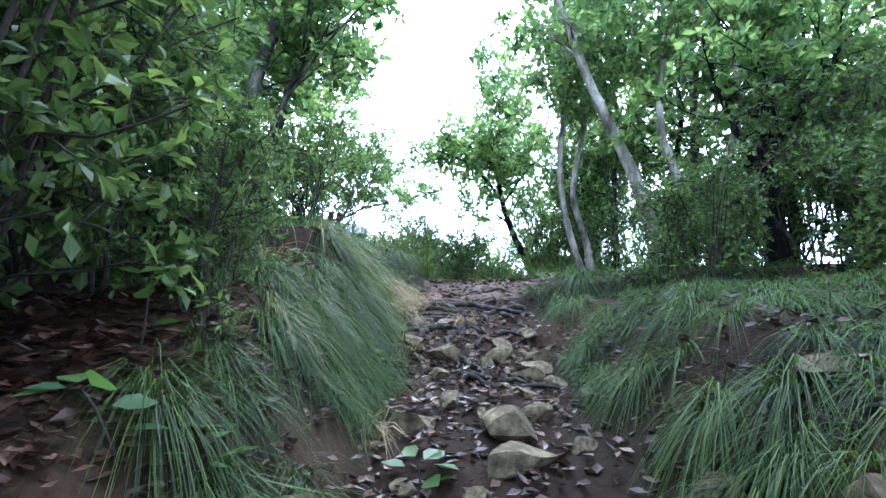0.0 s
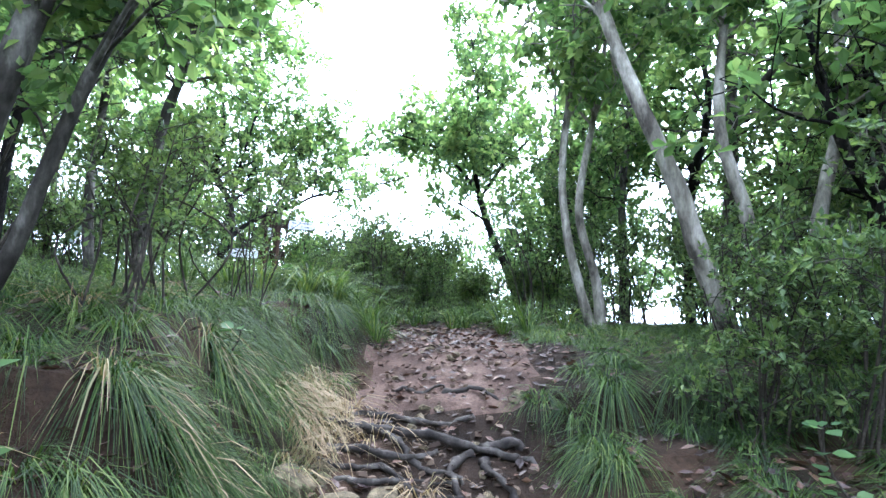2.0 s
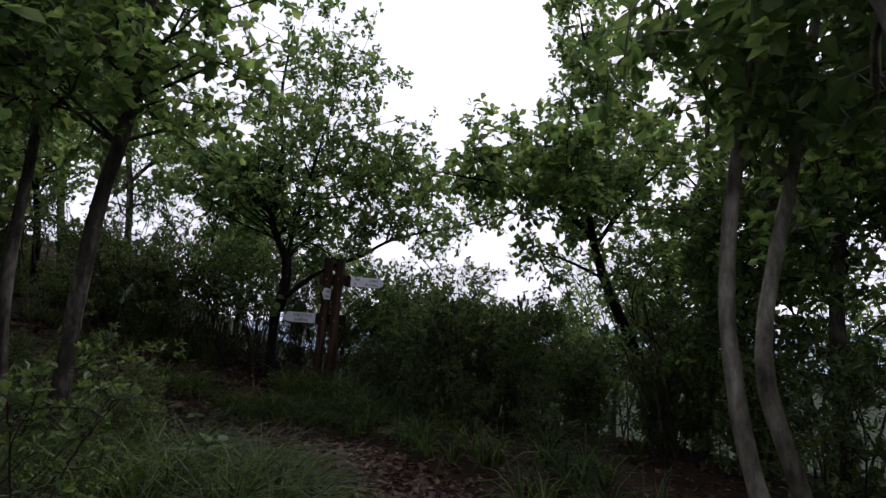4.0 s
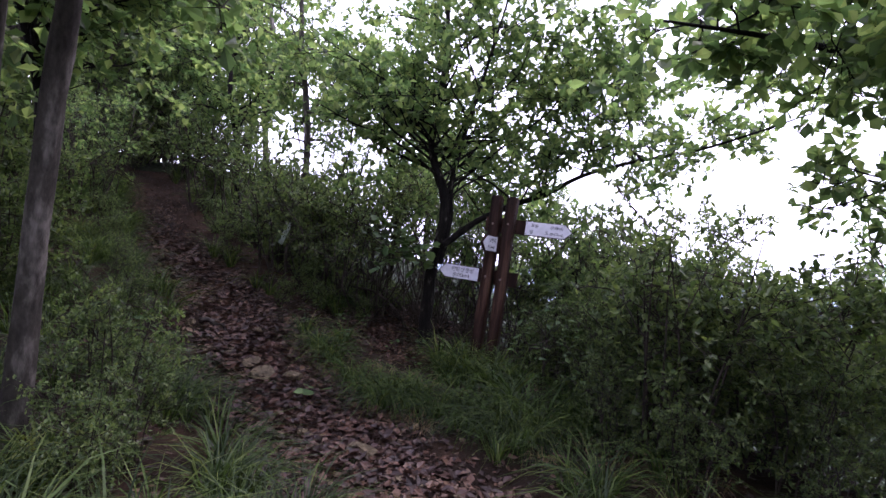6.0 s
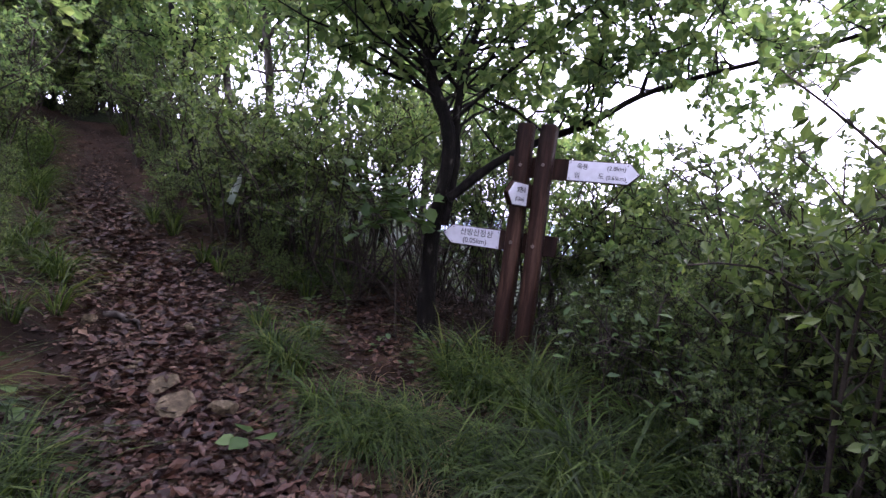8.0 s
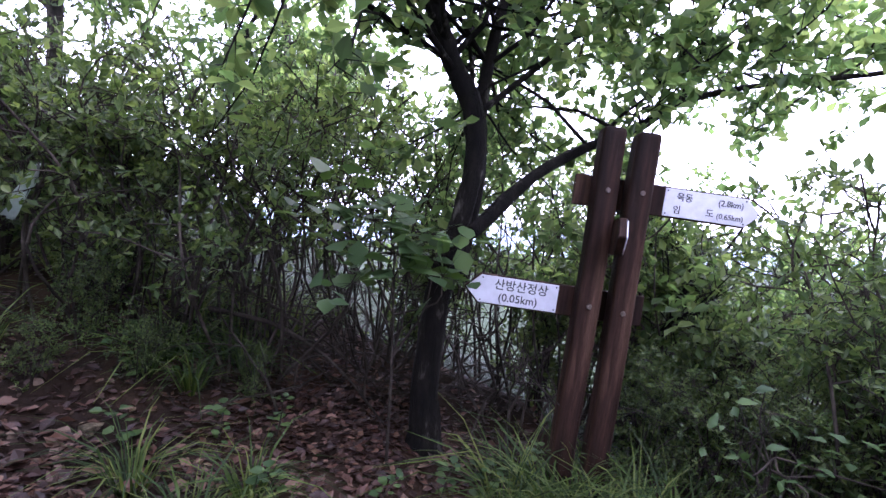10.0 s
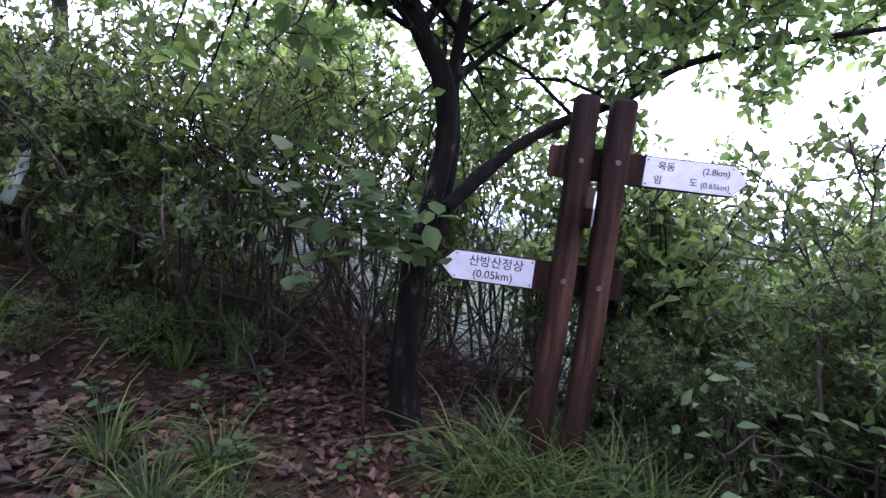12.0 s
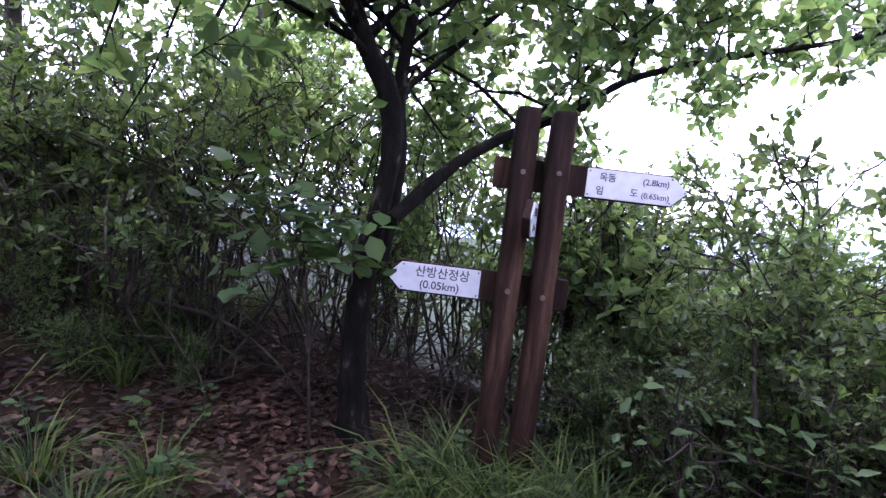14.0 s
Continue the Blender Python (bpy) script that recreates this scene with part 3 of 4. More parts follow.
bankt = grow(
    [rel([(-1.9, 1.42, B[2] - 0.1, 0.08), (-1.76, 1.44, 2.5, 0.066), (-1.58, 1.46, 3.3, 0.06), (-1.36, 1.5, 4.2, 0.05), (-1.2, 1.5, 5.4, 0.034), (-1.3, 1.5, 6.8, 0.012)], B),
     rel([(-1.7, 1.5, B[2] - 0.1, 0.045), (-1.55, 1.55, 2.6, 0.036), (-1.36, 1.6, 3.3, 0.032), (-1.1, 1.7, 4.2, 0.024), (-0.95, 1.7, 5.2, 0.01)], B)],
    [], rng, 0.085, 34, 8, 1.2, (5, 8), 1.1, 0.55, 0.35)
plant("ash_tree", B, "mottled grey leaning twin trunk on the gully bank", "tree", bankt, BARK_GREY, LEAF_OAK)

# trunk beside the trail
B = np.array((-2.5, 4.3, gz(-2.5, 4.3)))
rng = np.random.RandomState(17)
trailt = grow(
    [rel([(-2.5, 4.3, B[2] - 0.1, 0.07), (-2.44, 4.3, 3.3, 0.055), (-2.32, 4.3, 4.2, 0.05), (-2.1, 4.3, 5.2, 0.042), (-2.2, 4.4, 7.0, 0.015)], B),
     rel([(-2.85, 4.25, B[2] - 0.1, 0.05), (-2.9, 4.2, 3.6, 0.042), (-2.8, 4.2, 5.0, 0.03), (-3.0, 4.2, 6.5, 0.012)], B)],
    [], rng, 0.09, 28, 8, 1.3, (5, 8), 1.15, 0.58, 0.25)
plant("oak_tree", B, "grey mossy twin trunk beside the trail", "tree", trailt, BARK_GREY, LEAF_OAK)


def wild_tree(seed, height, spread, leaf):
    r = np.random.RandomState(seed)
    a, b = r.uniform(-0.4, 0.4, 2), r.uniform(-0.8, 0.8, 2)
    line = [(0, 0, -0.3, 0.075), (a[0] * 0.4 + 0.1, a[1] * 0.4 - 0.08, height * 0.3, 0.058), (a[0], a[1], height * 0.6, 0.04), (b[0], b[1], height, 0.012)]
    lo = height * 0.35
    limb = [(a[0] * 0.5, a[1] * 0.5, lo, 0.04), (a[0] + 0.5, a[1] - 0.3, lo + 0.6, 0.028), (a[0] + 1.0, a[1] - 0.5, lo + 1.3, 0.01)]
    return grow([line], [limb], r, leaf, 21, 6, spread, (5, 8), 1.2, 0.3, 0.2, far="far")


def wild_shrub(seed, height, leaf, stems, width=0.9, far="far"):
    r = np.random.RandomState(seed)
    lines = []
    for _ in range(stems):
        w = unit(r.normal(size=2)) * r.uniform(0.2, 0.6) * height * 0.6
        s = r.normal(size=2) * 0.12
        lines.append([(s[0], s[1], -0.2, 0.014), (s[0] + w[0] * 0.3 + r.normal() * 0.06, s[1] + w[1] * 0.5 + r.normal() * 0.06, height * 0.45, 0.01), (s[0] + w[0], s[1] + w[1], height * r.uniform(0.8, 1.05), 0.004)])
    return grow(lines, [], r, leaf, 5, 4, height * 0.42, (5, 8), width, 0.1, 0.3, 0.03, 5, far)


def scatter(protos, spots, group, seed):
    """Copies of the prototypes at spots of x, y, scale; the prototypes themselves take the first spots."""
    r = np.random.RandomState(seed)
    for k, (x, y, s) in enumerate(spots):
        m = Matrix.Translation((x, y, gz(x, y))) @ Matrix.Rotation(r.uniform(0, 6.28), 4, "Z") @ Matrix.Diagonal((s, s, s * r.uniform(0.9, 1.1), 1))
        ob = protos[k] if k < len(protos) else copy_thing(protos[r.randint(len(protos))], Matrix.Identity(4))
        ob.matrix_basis = m
        tagged(ob, group=group)


trees = [plant("oak_tree", (0, 0, 0), "young oak in the mixed woodland beside the trail", "tree", wild_tree(s, h, w, 0.105), BARK_DARK if s % 2 else BARK_GREY, LEAF_OAK)
         for s, h, w in ((21, 5.2, 1.3), (22, 6.0, 1.4), (23, 4.6, 1.2), (24, 5.6, 1.5))]
# trees at y below -2.5 are unseen, added to shade the gully
scatter(trees, [
    (-5.9, 10.6, 0.65), (-6.8, 9.2, 1.0), (-8.6, 9.2, 1.0), (-9.5, 10.5, 1.1), (-6.3, 12.0, 1.0), (-4.4, 13.5, 0.55), (-11.5, 9.6, 1.0), (-7.6, 4.4, 0.95),
    (-3.2, 1.6, 0.95), (-3.4, 2.6, 0.9), (-4.8, 2.6, 1.0), (-2.4, -0.9, 0.95), (-3.6, -0.2, 1.0), (-2.0, -2.2, 0.9),
    (4.6, 4.4, 1.0), (3.6, 5.8, 1.0), (5.6, 2.2, 1.0), (4.4, 0.6, 1.0), (5.5, 6.5, 1.05), (3.2, 8.2, 0.9), (7.0, 4.0, 1.1), (6.2, -0.6, 1.0), (-14, 8, 1.1), (-13, 12, 1.1), (-1.9, -4.2, 1.1), (2.2, -4.6, 1.1), (3.0, -2.0, 1.05), (-3.6, -3.0, 1.1), (4.6, -3.6, 1.1), (0.6, -6.8, 1.2), (-2.4, -6.4, 1.1),
    (-1.75, -1.25, 0.9), (-1.55, -2.75, 1.0), (-0.9, -4.0, 1.0), (0.9, -4.4, 1.1), (-2.7, -1.6, 1.0), (-5.2, 4.4, 1.1), (-6.2, 2.6, 1.1), (-13.4, 8.7, 1.0), (-14.5, 9.9, 1.2), (-3.1, 3.4, 0.75), (-3.7, 3.4, 0.9), (2.9, -2.9, 1.1), (-2.6, -3.2, 1.1), (3.5, 5.0, 1.1), (-4.9, 5.0, 1.0), (-4.2, 3.9, 0.9), (6.0, 4.9, 0.95), (5.0, 3.6, 0.8), (0.3, 12.4, 0.55), (2.35, 6.5, 0.75), (3.0, 7.4, 0.8), (2.7, 5.6, 0.8), (2.2, 9.9, 0.7), (1.9, 12.6, 0.6), (-1.3, 12.8, 0.6), (3.3, 11.2, 0.55), (4.8, 9.8, 0.6), (-2.9, 12.6, 0.6), (6.4, 8.4, 0.7), (1.0, 14.5, 0.75)],
    "woodland trees", 5)

dense = [plant("shrub", (0, 0, 0), "dense dark-leaved shrub on the bank", "shrub", wild_shrub(k, h, l, n), BARK_TWIG, LEAF_DARK)
         for k, h, l, n in ((31, 1.5, 0.07, 8), (32, 1.9, 0.075, 8))]
scatter(dense, [(-12.5, 8.9, 0.6), (-12.8, 9.3, 0.75), (-12.7, 8.4, 0.7), (-12.0, 8.75, 0.35), (-2.25, 4.65, 0.36), (-2.0, 4.45, 0.3), (-2.75, 4.75, 0.4), (-0.42, 7.55, 0.85), (-0.2, 8.0, 0.9), (-1.4, -0.45, 0.95), (-1.35, -1.2, 0.9), (-1.25, -0.05, 0.6), (1.75, 1.75, 0.5), (2.0, 1.5, 0.55), (2.25, 2.45, 0.55), (-0.9, 8.4, 0.75), (-0.5, 8.0, 0.75), (-0.88, -0.62, 0.45), (-1.0, -0.15, 0.38), (-1.05, 0.3, 0.36), (-0.7, 7.3, 0.38), (-0.3, 7.6, 0.48), (-1.0, 7.75, 0.45), (-0.15, 7.0, 0.32), (0.35, 7.5, 0.5), (0.6, 6.9, 0.36), (-4.7, 7.95, 0.2), (-5.2, 8.1, 0.27), (-4.2, 8.2, 0.18), (-5.1, 7.7, 0.2), (-1.5, -2.0, 0.85), (-1.7, 8.6, 0.42), (-1.3, 8.3, 0.5), (-0.75, 7.7, 0.45), (-2.05, 8.75, 0.35), (-1.9, -1.2, 1.0), (-4.5, 5.55, 0.28), (-5.6, 6.0, 0.28), (-6.8, 6.3, 0.3), (-7.9, 6.7, 0.3), (-3.2, 5.0, 0.25), (-9.1, 7.0, 0.3), (-7.0, 8.1, 0.35), (-8.1, 8.5, 0.35)],
        "bank shrubs", 6)
thick = [plant("shrub", (0, 0, 0), "thick dark-leaved shrub in the undergrowth", "shrub", wild_shrub(k, h, l, n, 0.95), BARK_TWIG, LEAF_DARK)
         for k, h, l, n in ((33, 1.4, 0.085, 8), (34, 1.8, 0.09, 8))]
scatter(thick, [(-12.9, 9.2, 2.0), (-13.3, 8.5, 2.1), (-12.6, 7.9, 1.7), (-13.6, 10.0, 2.1), (-1.8, -0.2, 1.1), (-13.8, 8.2, 1.5), (-12.5, 7.0, 1.5), (-14.2, 10.5, 1.6), (-11.5, 6.2, 1.4), (-10.2, 5.6, 1.2), (-9.2, 4.9, 1.1), (-11.6, 10.6, 1.2), (-5.2, 4.9, 0.6), (-6.6, 5.4, 0.6), (-7.9, 5.7, 0.65), (-9.0, 6.3, 0.6), (-9.2, 9.0, 0.65), (-1.5, -0.9, 0.85), (-1.9, -1.7, 0.9), (2.6, 2.15, 0.6), (0.5, 8.3, 0.9), (-5.6, 8.7, 0.9), (-6.4, 8.5, 1.0), (-7.4, 8.9, 1.0), (2.3, 7.4, 0.8),
                (-6.3, 4.9, 1.0), (1.2, 8.2, 0.8), (0.0, 7.9, 0.7), (3.4, 1.3, 0.7), (3.9, 1.7, 0.9), (4.8, 1.6, 1.0), (5.2, 3.0, 1.1), (3.0, 4.2, 0.75), (4.0, 4.6, 0.9), (2.5, 5.2, 0.6), (5.4, 0.2, 1.0), (4.0, 2.2, 0.85), (3.1, 0.9, 0.6), (4.7, 2.7, 1.0), (3.6, 3.0, 0.8), (4.4, 0.8, 0.8), (1.9, 8.0, 0.7), (2.6, 8.4, 0.9), (0.2, 8.9, 0.9), (1.2, 8.9, 0.9),
                (-0.6, 9.0, 0.8), (2.4, 6.3, 0.7), (-1.7, 9.1, 0.6), (-2.7, 9.6, 0.7), (-3.6, 9.8, 0.7), (-1.2, 8.9, 0.65), (1.7, 7.3, 0.6), (2.9, 7.3, 0.8), (-2.0, 9.0, 0.5)], "undergrowth shrubs", 8)


def airy_shrub(seed, height, leaf, stems):
    """Open shrub: many thin bent stems, sparse sprays of leaves."""
    r = np.random.RandomState(seed)
    lines = []
    for _ in range(stems):
        w = unit(r.normal(size=2)) * r.uniform(0.15, 0.5) * height
        g = r.normal(size=2) * 0.16
        bend = r.normal(size=2) * 0.12 * height
        lines.append([(g[0], g[1], -0.2, 0.013), (g[0] + w[0] * 0.3 + bend[0], g[1] + w[1] * 0.3 + bend[1], height * 0.4, 0.01), (g[0] + w[0] * 0.7 - bend[0] * 0.5, g[1] + w[1] * 0.7, height * 0.75, 0.007),
                      (g[0] + w[0], g[1] + w[1], height * r.uniform(0.9, 1.1), 0.003)])
    return grow(lines, [], r, leaf, 4, 3, height * 0.32, (4, 7), 0.95, 0.3, 0.35, 0.0, 5, "far")


airy = [plant("shrub", (0, 0, 0), "open airy shrub with thin grey stems", "shrub", airy_shrub(k, h, l, n), BARK_TWIG, LEAF_OAK if k == 36 else LEAF_DARK)
        for k, h, l, n in ((35, 1.9, 0.072, 9), (36, 2.1, 0.082, 8), (37, 1.6, 0.075, 9))]
scatter(airy, [(-1.02, 8.74, 0.95), (-0.75, 9.1, 0.7), (-1.1, 1.6, 0.5), (-1.3, 2.3, 0.6), (-0.95, 2.7, 0.45), (-1.45, 8.4, 0.45), (-1.1, 8.25, 0.5), (-1.75, 8.5, 0.4), (-0.85, 8.0, 0.5), (-1.7, 9.5, 0.95), (-0.4, 9.3, 0.7), (-1.9, 10.1, 1.1), (1.0, 9.3, 0.75), (-3.0, 10.0, 1.0), (-4.1, 9.5, 0.95), (-4.9, 9.2, 0.9), (-5.0, 10.6, 1.1), (-3.9, 11.2, 1.1), (-2.3, 11.4, 1.2), (-0.8, 11.2, 1.2),
               (0.7, 10.9, 0.9), (2.2, 9.6, 1.1), (3.2, 1.9, 0.8), (3.0, 3.6, 0.9), (4.2, 3.4, 1.0), (4.4, 1.6, 1.0), (-1.8, 0.5, 0.8), (-2.5, 0.8, 1.0), (-2.2, 2.1, 0.8), (-7.6, 5.2, 0.9), (-9.0, 5.7, 1.0), (-9.3, 9.0, 1.1),
               (3.0, 6.4, 1.0), (1.9, 6.9, 0.9), (0.3, 9.9, 0.75), (4.2, 7.2, 1.0), (-10.6, 9.8, 1.2), (-8.2, 6.5, 0.9), (-4.5, 8.8, 0.8), (-3.8, 9.2, 0.8),
               (-1.0, 9.9, 0.9), (0.9, 10.1, 0.8), (-2.6, 9.3, 0.8), (1.8, 10.4, 1.4), (-0.3, 10.6, 1.0), (-6.2, 9.3, 1.0), (-8.4, 9.2, 1.1), (-7.0, 10.0, 1.1), (-5.4, 11.6, 1.2), (-8.8, 7.0, 0.7),
               (-2.3, 9.9, 0.9), (-3.4, 9.4, 0.7), (-5.3, 8.4, 0.8), (-4.3, 8.4, 0.85), (-4.85, 8.3, 0.9), (-5.6, 8.2, 0.85), (-6.3, 8.3, 0.8), (-12.8, 8.9, 1.3), (-13.6, 9.7, 1.5), (-13.4, 8.0, 1.5), (-12.9, 10.6, 1.4), (-13.0, 9.3, 1.4), (-11.0, 9.5, 0.8), (-10.2, 7.3, 0.7), (-12.4, 9.9, 1.2), (-11.4, 7.6, 0.9)], "open shrubs", 7)


# leafless brush in the shade behind the oak
def bare_brush(x, y, height, seed, stems=16):
    r = np.random.RandomState(seed)
    t = thing("brush", (x, y, gz(x, y)), "leafless grey brushwood tangled in the shade", "brushwood", "bare brushwood")
    for k in range(stems):
        g = r.normal(size=2) * 0.22
        line = branch_line((g[0], g[1], -0.05), (r.normal() * 0.6, r.normal() * 0.6, 1), height * r.uniform(0.5, 1.1), r, 0.06, 0.22, 8)
        st = Soup()
        tube(st, line, np.linspace(0.009, 0.0025, 8), 5)
        for _ in range(3):
            i = r.randint(2, 7)
            tube(st, branch_line(line[i], unit(line[i] - line[i - 1] + r.normal(size=3) * 0.8), height * 0.35, r, 0.02, 0.25, 5), np.linspace(0.004, 0.0015, 5), 4)
        part("stem", st.mesh("stem", BARK_TWIG), t)


for n, (x, y, h) in enumerate(((-3.7, 8.9, 1.5), (-4.3, 8.6, 1.3), (-4.9, 8.8, 1.4), (-2.9, 8.9, 1.3), (-5.6, 9.0, 1.4), (-3.3, 9.3, 1.5), (-2.2, 9.1, 1.2), (-4.0, 9.8, 1.6), (-1.4, 9.3, 1.3))):
    bare_brush(x, y, h, 140 + n)


def fallen_branch(points, radius, seed):
    r = np.random.RandomState(seed)
    q = smooth_line(points, 5)
    t = thing("fallen_branch", q[-1], "grey fallen dead branch lying in the brush", "branch")
    q = q - q[-1]
    st = Soup()
    tube(st, q, np.linspace(radius, radius * 0.3, len(q)), 6, 0.08, r)
    part("stem", st.mesh("stem", BARK_TWIG), t)
    for _ in range(9):
        i = r.randint(2, len(q) - 1)
        st = Soup()
        tube(st, branch_line(q[i], unit(r.normal(size=3) * (1, 1, 0.6) + (0, 0, 0.3)), 0.4, r, 0.05, 0.3, 5), np.linspace(radius * 0.4, 0.0015, 5), 4)
        part("twig", st.mesh("twig", BARK_TWIG), t)


fallen_branch([(-4.7, 8.5, gz(-4.7, 8.5) + 0.3), (-4.2, 8.45, gz(-4.2, 8.45) + 0.32), (-3.8, 8.4, gz(-3.8, 8.4) + 0.22), (-3.45, 8.3, gz(-3.45, 8.3) + 0.05)], 0.016, 161)
fallen_branch([(-4.9, 8.8, gz(-4.9, 8.8) + 0.5), (-4.5, 8.7, gz(-4.5, 8.7) + 0.38), (-4.0, 8.6, gz(-4.0, 8.6) + 0.3), (-3.6, 8.65, gz(-3.6, 8.65) + 0.04)], 0.013, 162)


# ---- grass ----
def blades(soup, roots, ways, length, rng, width=0.006, arch=0.9, lift=1.0):
    """Arching grass blades from roots, leaning along ways."""
    n, k = len(roots), 4
    t = np.linspace(0, 1, k)[None, :, None]
    ln = (length * rng.uniform(0.55, 1.2, n))[:, None, None]
    w = np.concatenate([unit(ways), np.zeros((n, 1))], 1)[:, None]
    a = (arch * rng.uniform(0.6, 1.3, n))[:, None, None]
    spine = roots[:, None] + ln * (w * (0.22 * t + 0.42 * np.sqrt(a) * t ** 2) + np.array((0, 0, 1.0)) * lift * (t * 0.9 - 0.75 * a * t ** 2))
    side = np.stack([-w[:, 0, 1], w[:, 0, 0], np.zeros(n)], -1)[:, None] + rng.normal(size=(n, 1, 3)) * 0.3
    half = (width * rng.uniform(0.6, 1.3, n))[:, None, None] * (1 - 0.85 * t ** 1.5) * 0.5
    v = np.stack([spine - side * half, spine + side * half], 2).reshape(n, 2 * k, 3)
    f = np.array([(2 * i, 2 * i + 1, 2 * i + 3, 2 * i + 2) for i in range(k - 1)])
    soup.add(v, f[None] + (np.arange(n) * 2 * k)[:, None, None])


def slope(x, y):
    e = 0.12
    return -np.stack([(ground_z(x + e, y) - ground_z(x - e, y)) / (2 * e), (ground_z(x, y + e) - ground_z(x, y - e)) / (2 * e)], -1)


def tufts(soup, x, y, n, length, rng, radius=0.07, width=0.006, downhill=0.9, arch=0.9):
    x, y = np.repeat(x, n), np.repeat(y, n)
    ang, rad = rng.uniform(0, 6.283, len(x)), radius * np.sqrt(rng.uniform(0, 1, len(x)))
    out = np.stack([np.cos(ang), np.sin(ang)], -1)
    px, py = x + out[:, 0] * rad, y + out[:, 1] * rad
    roots = np.stack([px, py, ground_z(px, py) - 0.015], -1)
    blades(soup, roots, out * 0.75 + slope(px, py) * downhill + rng.normal(size=out.shape) * 0.25, length, rng, width, arch)


def build_grass():
    rng = np.random.RandomState(41)
    gx, gy = np.meshgrid(np.arange(-2.6, 3.6, 0.22), np.arange(-2.6, 4.6, 0.22))
    x, y = (gx + rng.uniform(-0.13, 0.13, gx.shape)).ravel(), (gy + rng.uniform(-0.13, 0.13, gx.shape)).ravel()
    d, z, w, side, ty = trail_at(x, y)
    keep = (d > w * (1.08 + 0.2 * wobble(x, y, 2.2, 3))) & (wobble(x, y, 3.4, 9) > -0.75) & (d < 2.9) & (rng.uniform(size=len(x)) < 0.8)
    keep &= ~((x < -0.75) & (y < -0.5)) & ~((x < 0) & (y < 0) & (rng.uniform(size=len(x)) < 0.12))
    x, y = x[keep], y[keep]
    s = Soup()
    big = rng.uniform(size=len(x)) < 0.5
    tufts(s, x[big], y[big], 230, 0.48, rng, 0.065, 0.0037, 0.8, 2.2)
    tufts(s, x[~big], y[~big], 140, 0.34, rng, 0.06, 0.0036, 0.6, 1.8)
    x, y = rng.uniform(-1.6, 0.2, 130), rng.uniform(-0.4, 3.0, 130)
    d, z, w, side, ty = trail_at(x, y)
    steep = (np.hypot(*slope(x, y).T) > 0.55) & (d > w * 1.02) & (side > 0)
    tufts(s, x[steep], y[steep], 120, 0.38, rng, 0.05, 0.0036, 0.8, 2.0)
    tagged(new("bank_grass", s.mesh("bank_grass", GRASS, False)), "long drooping green grass tufts covering the banks", "grass", kind="stuff")
    dry = Soup()
    more = rng.uniform(size=len(x)) < 0.16
    tufts(dry, x[more], y[more], 40, 0.4, rng, 0.08, 0.005, 0.9, 1.6)
    s = Soup()
    x = np.concatenate([rng.uniform(-3.0, -1.0, 34), rng.uniform(-13, -4.2, 420), rng.uniform(-1.5, 1.6, 90), rng.uniform(-2.9, -1.0, 60)])
    y = np.concatenate([rng.uniform(6.9, 8.4, 34), rng.uniform(7.0, 10.4, 420), rng.uniform(4.0, 7.2, 90), rng.uniform(7.5, 8.3, 60)])
    d, z, w, side, ty = trail_at(x, y)
    ok = (d > w * 0.95) & (wobble(x, y, 2.6, 10) > -0.1) & ~((x < -2.7) & (x > -4.2) & (y > 7.3))
    tufts(s, x[ok], y[ok], 44, 0.74, rng, 0.04, 0.0095, 0.3, 0.9)
    x, y = rng.uniform(-10.0, 0.2, 800), rng.uniform(3.4, 8.0, 800)
    d, z, w, side, ty = trail_at(x, y)
    ok = (d > w * 1.0) & (d < 2.2) & (side > 0) & (wobble(x, y, 4.2, 15) > -0.2)
    tufts(s, x[ok], y[ok], 46, 0.72, rng, 0.045, 0.0085, 0.45, 0.9)
    x = rng.uniform(-4.3, -1.2, 46)
    y = 6.95 + 0.08 * (x + 3) + rng.normal(size=46) * 0.14 + 0.3 * (x < -3.4)
    d, z, w, side, ty = trail_at(x, y)
    tufts(s, x[d > w * 0.9], y[d > w * 0.9], 85, 0.66, rng, 0.05, 0.0075, 0.5, 1.1)
    # taller tussocks round the foot of the signpost
    x, y = np.array([-2.75, -2.3, -2.0, -1.75, -1.5, -1.3, -2.55, -1.95, -2.15]), np.array([7.95, 7.85, 7.75, 7.6, 7.45, 7.3, 8.1, 8.15, 8.0])
    tufts(s, x, y, 70, 0.95, rng, 0.05, 0.011, 0.3, 0.8)
    tagged(new("trailside_grass", s.mesh("trailside_grass", GRASS, False)), "green arching grass tufts along the trail edges", "grass", kind="stuff")
    x, y = rng.uniform(-3, 0.2, 26), rng.uniform(6.4, 7.6, 26)
    d, z, w, side, ty = trail_at(x, y)
    ok = d > w * 0.9
    tufts(dry, x[ok], y[ok], 30, 0.32, rng, 0.08, 0.005, 0.6, 1.2)
    x, y = -0.45 + rng.normal(size=16) * 0.1, 2.3 + rng.normal(size=16) * 0.22
    tufts(dry, x, y, 60, 0.5, rng, 0.08, 0.005, 1.0, 1.7)
    tagged(new("dry_grass", dry.mesh("dry_grass", GRASS_DRY, False)), "straw-coloured withered grass hanging among the green", "grass", kind="stuff")


build_grass()


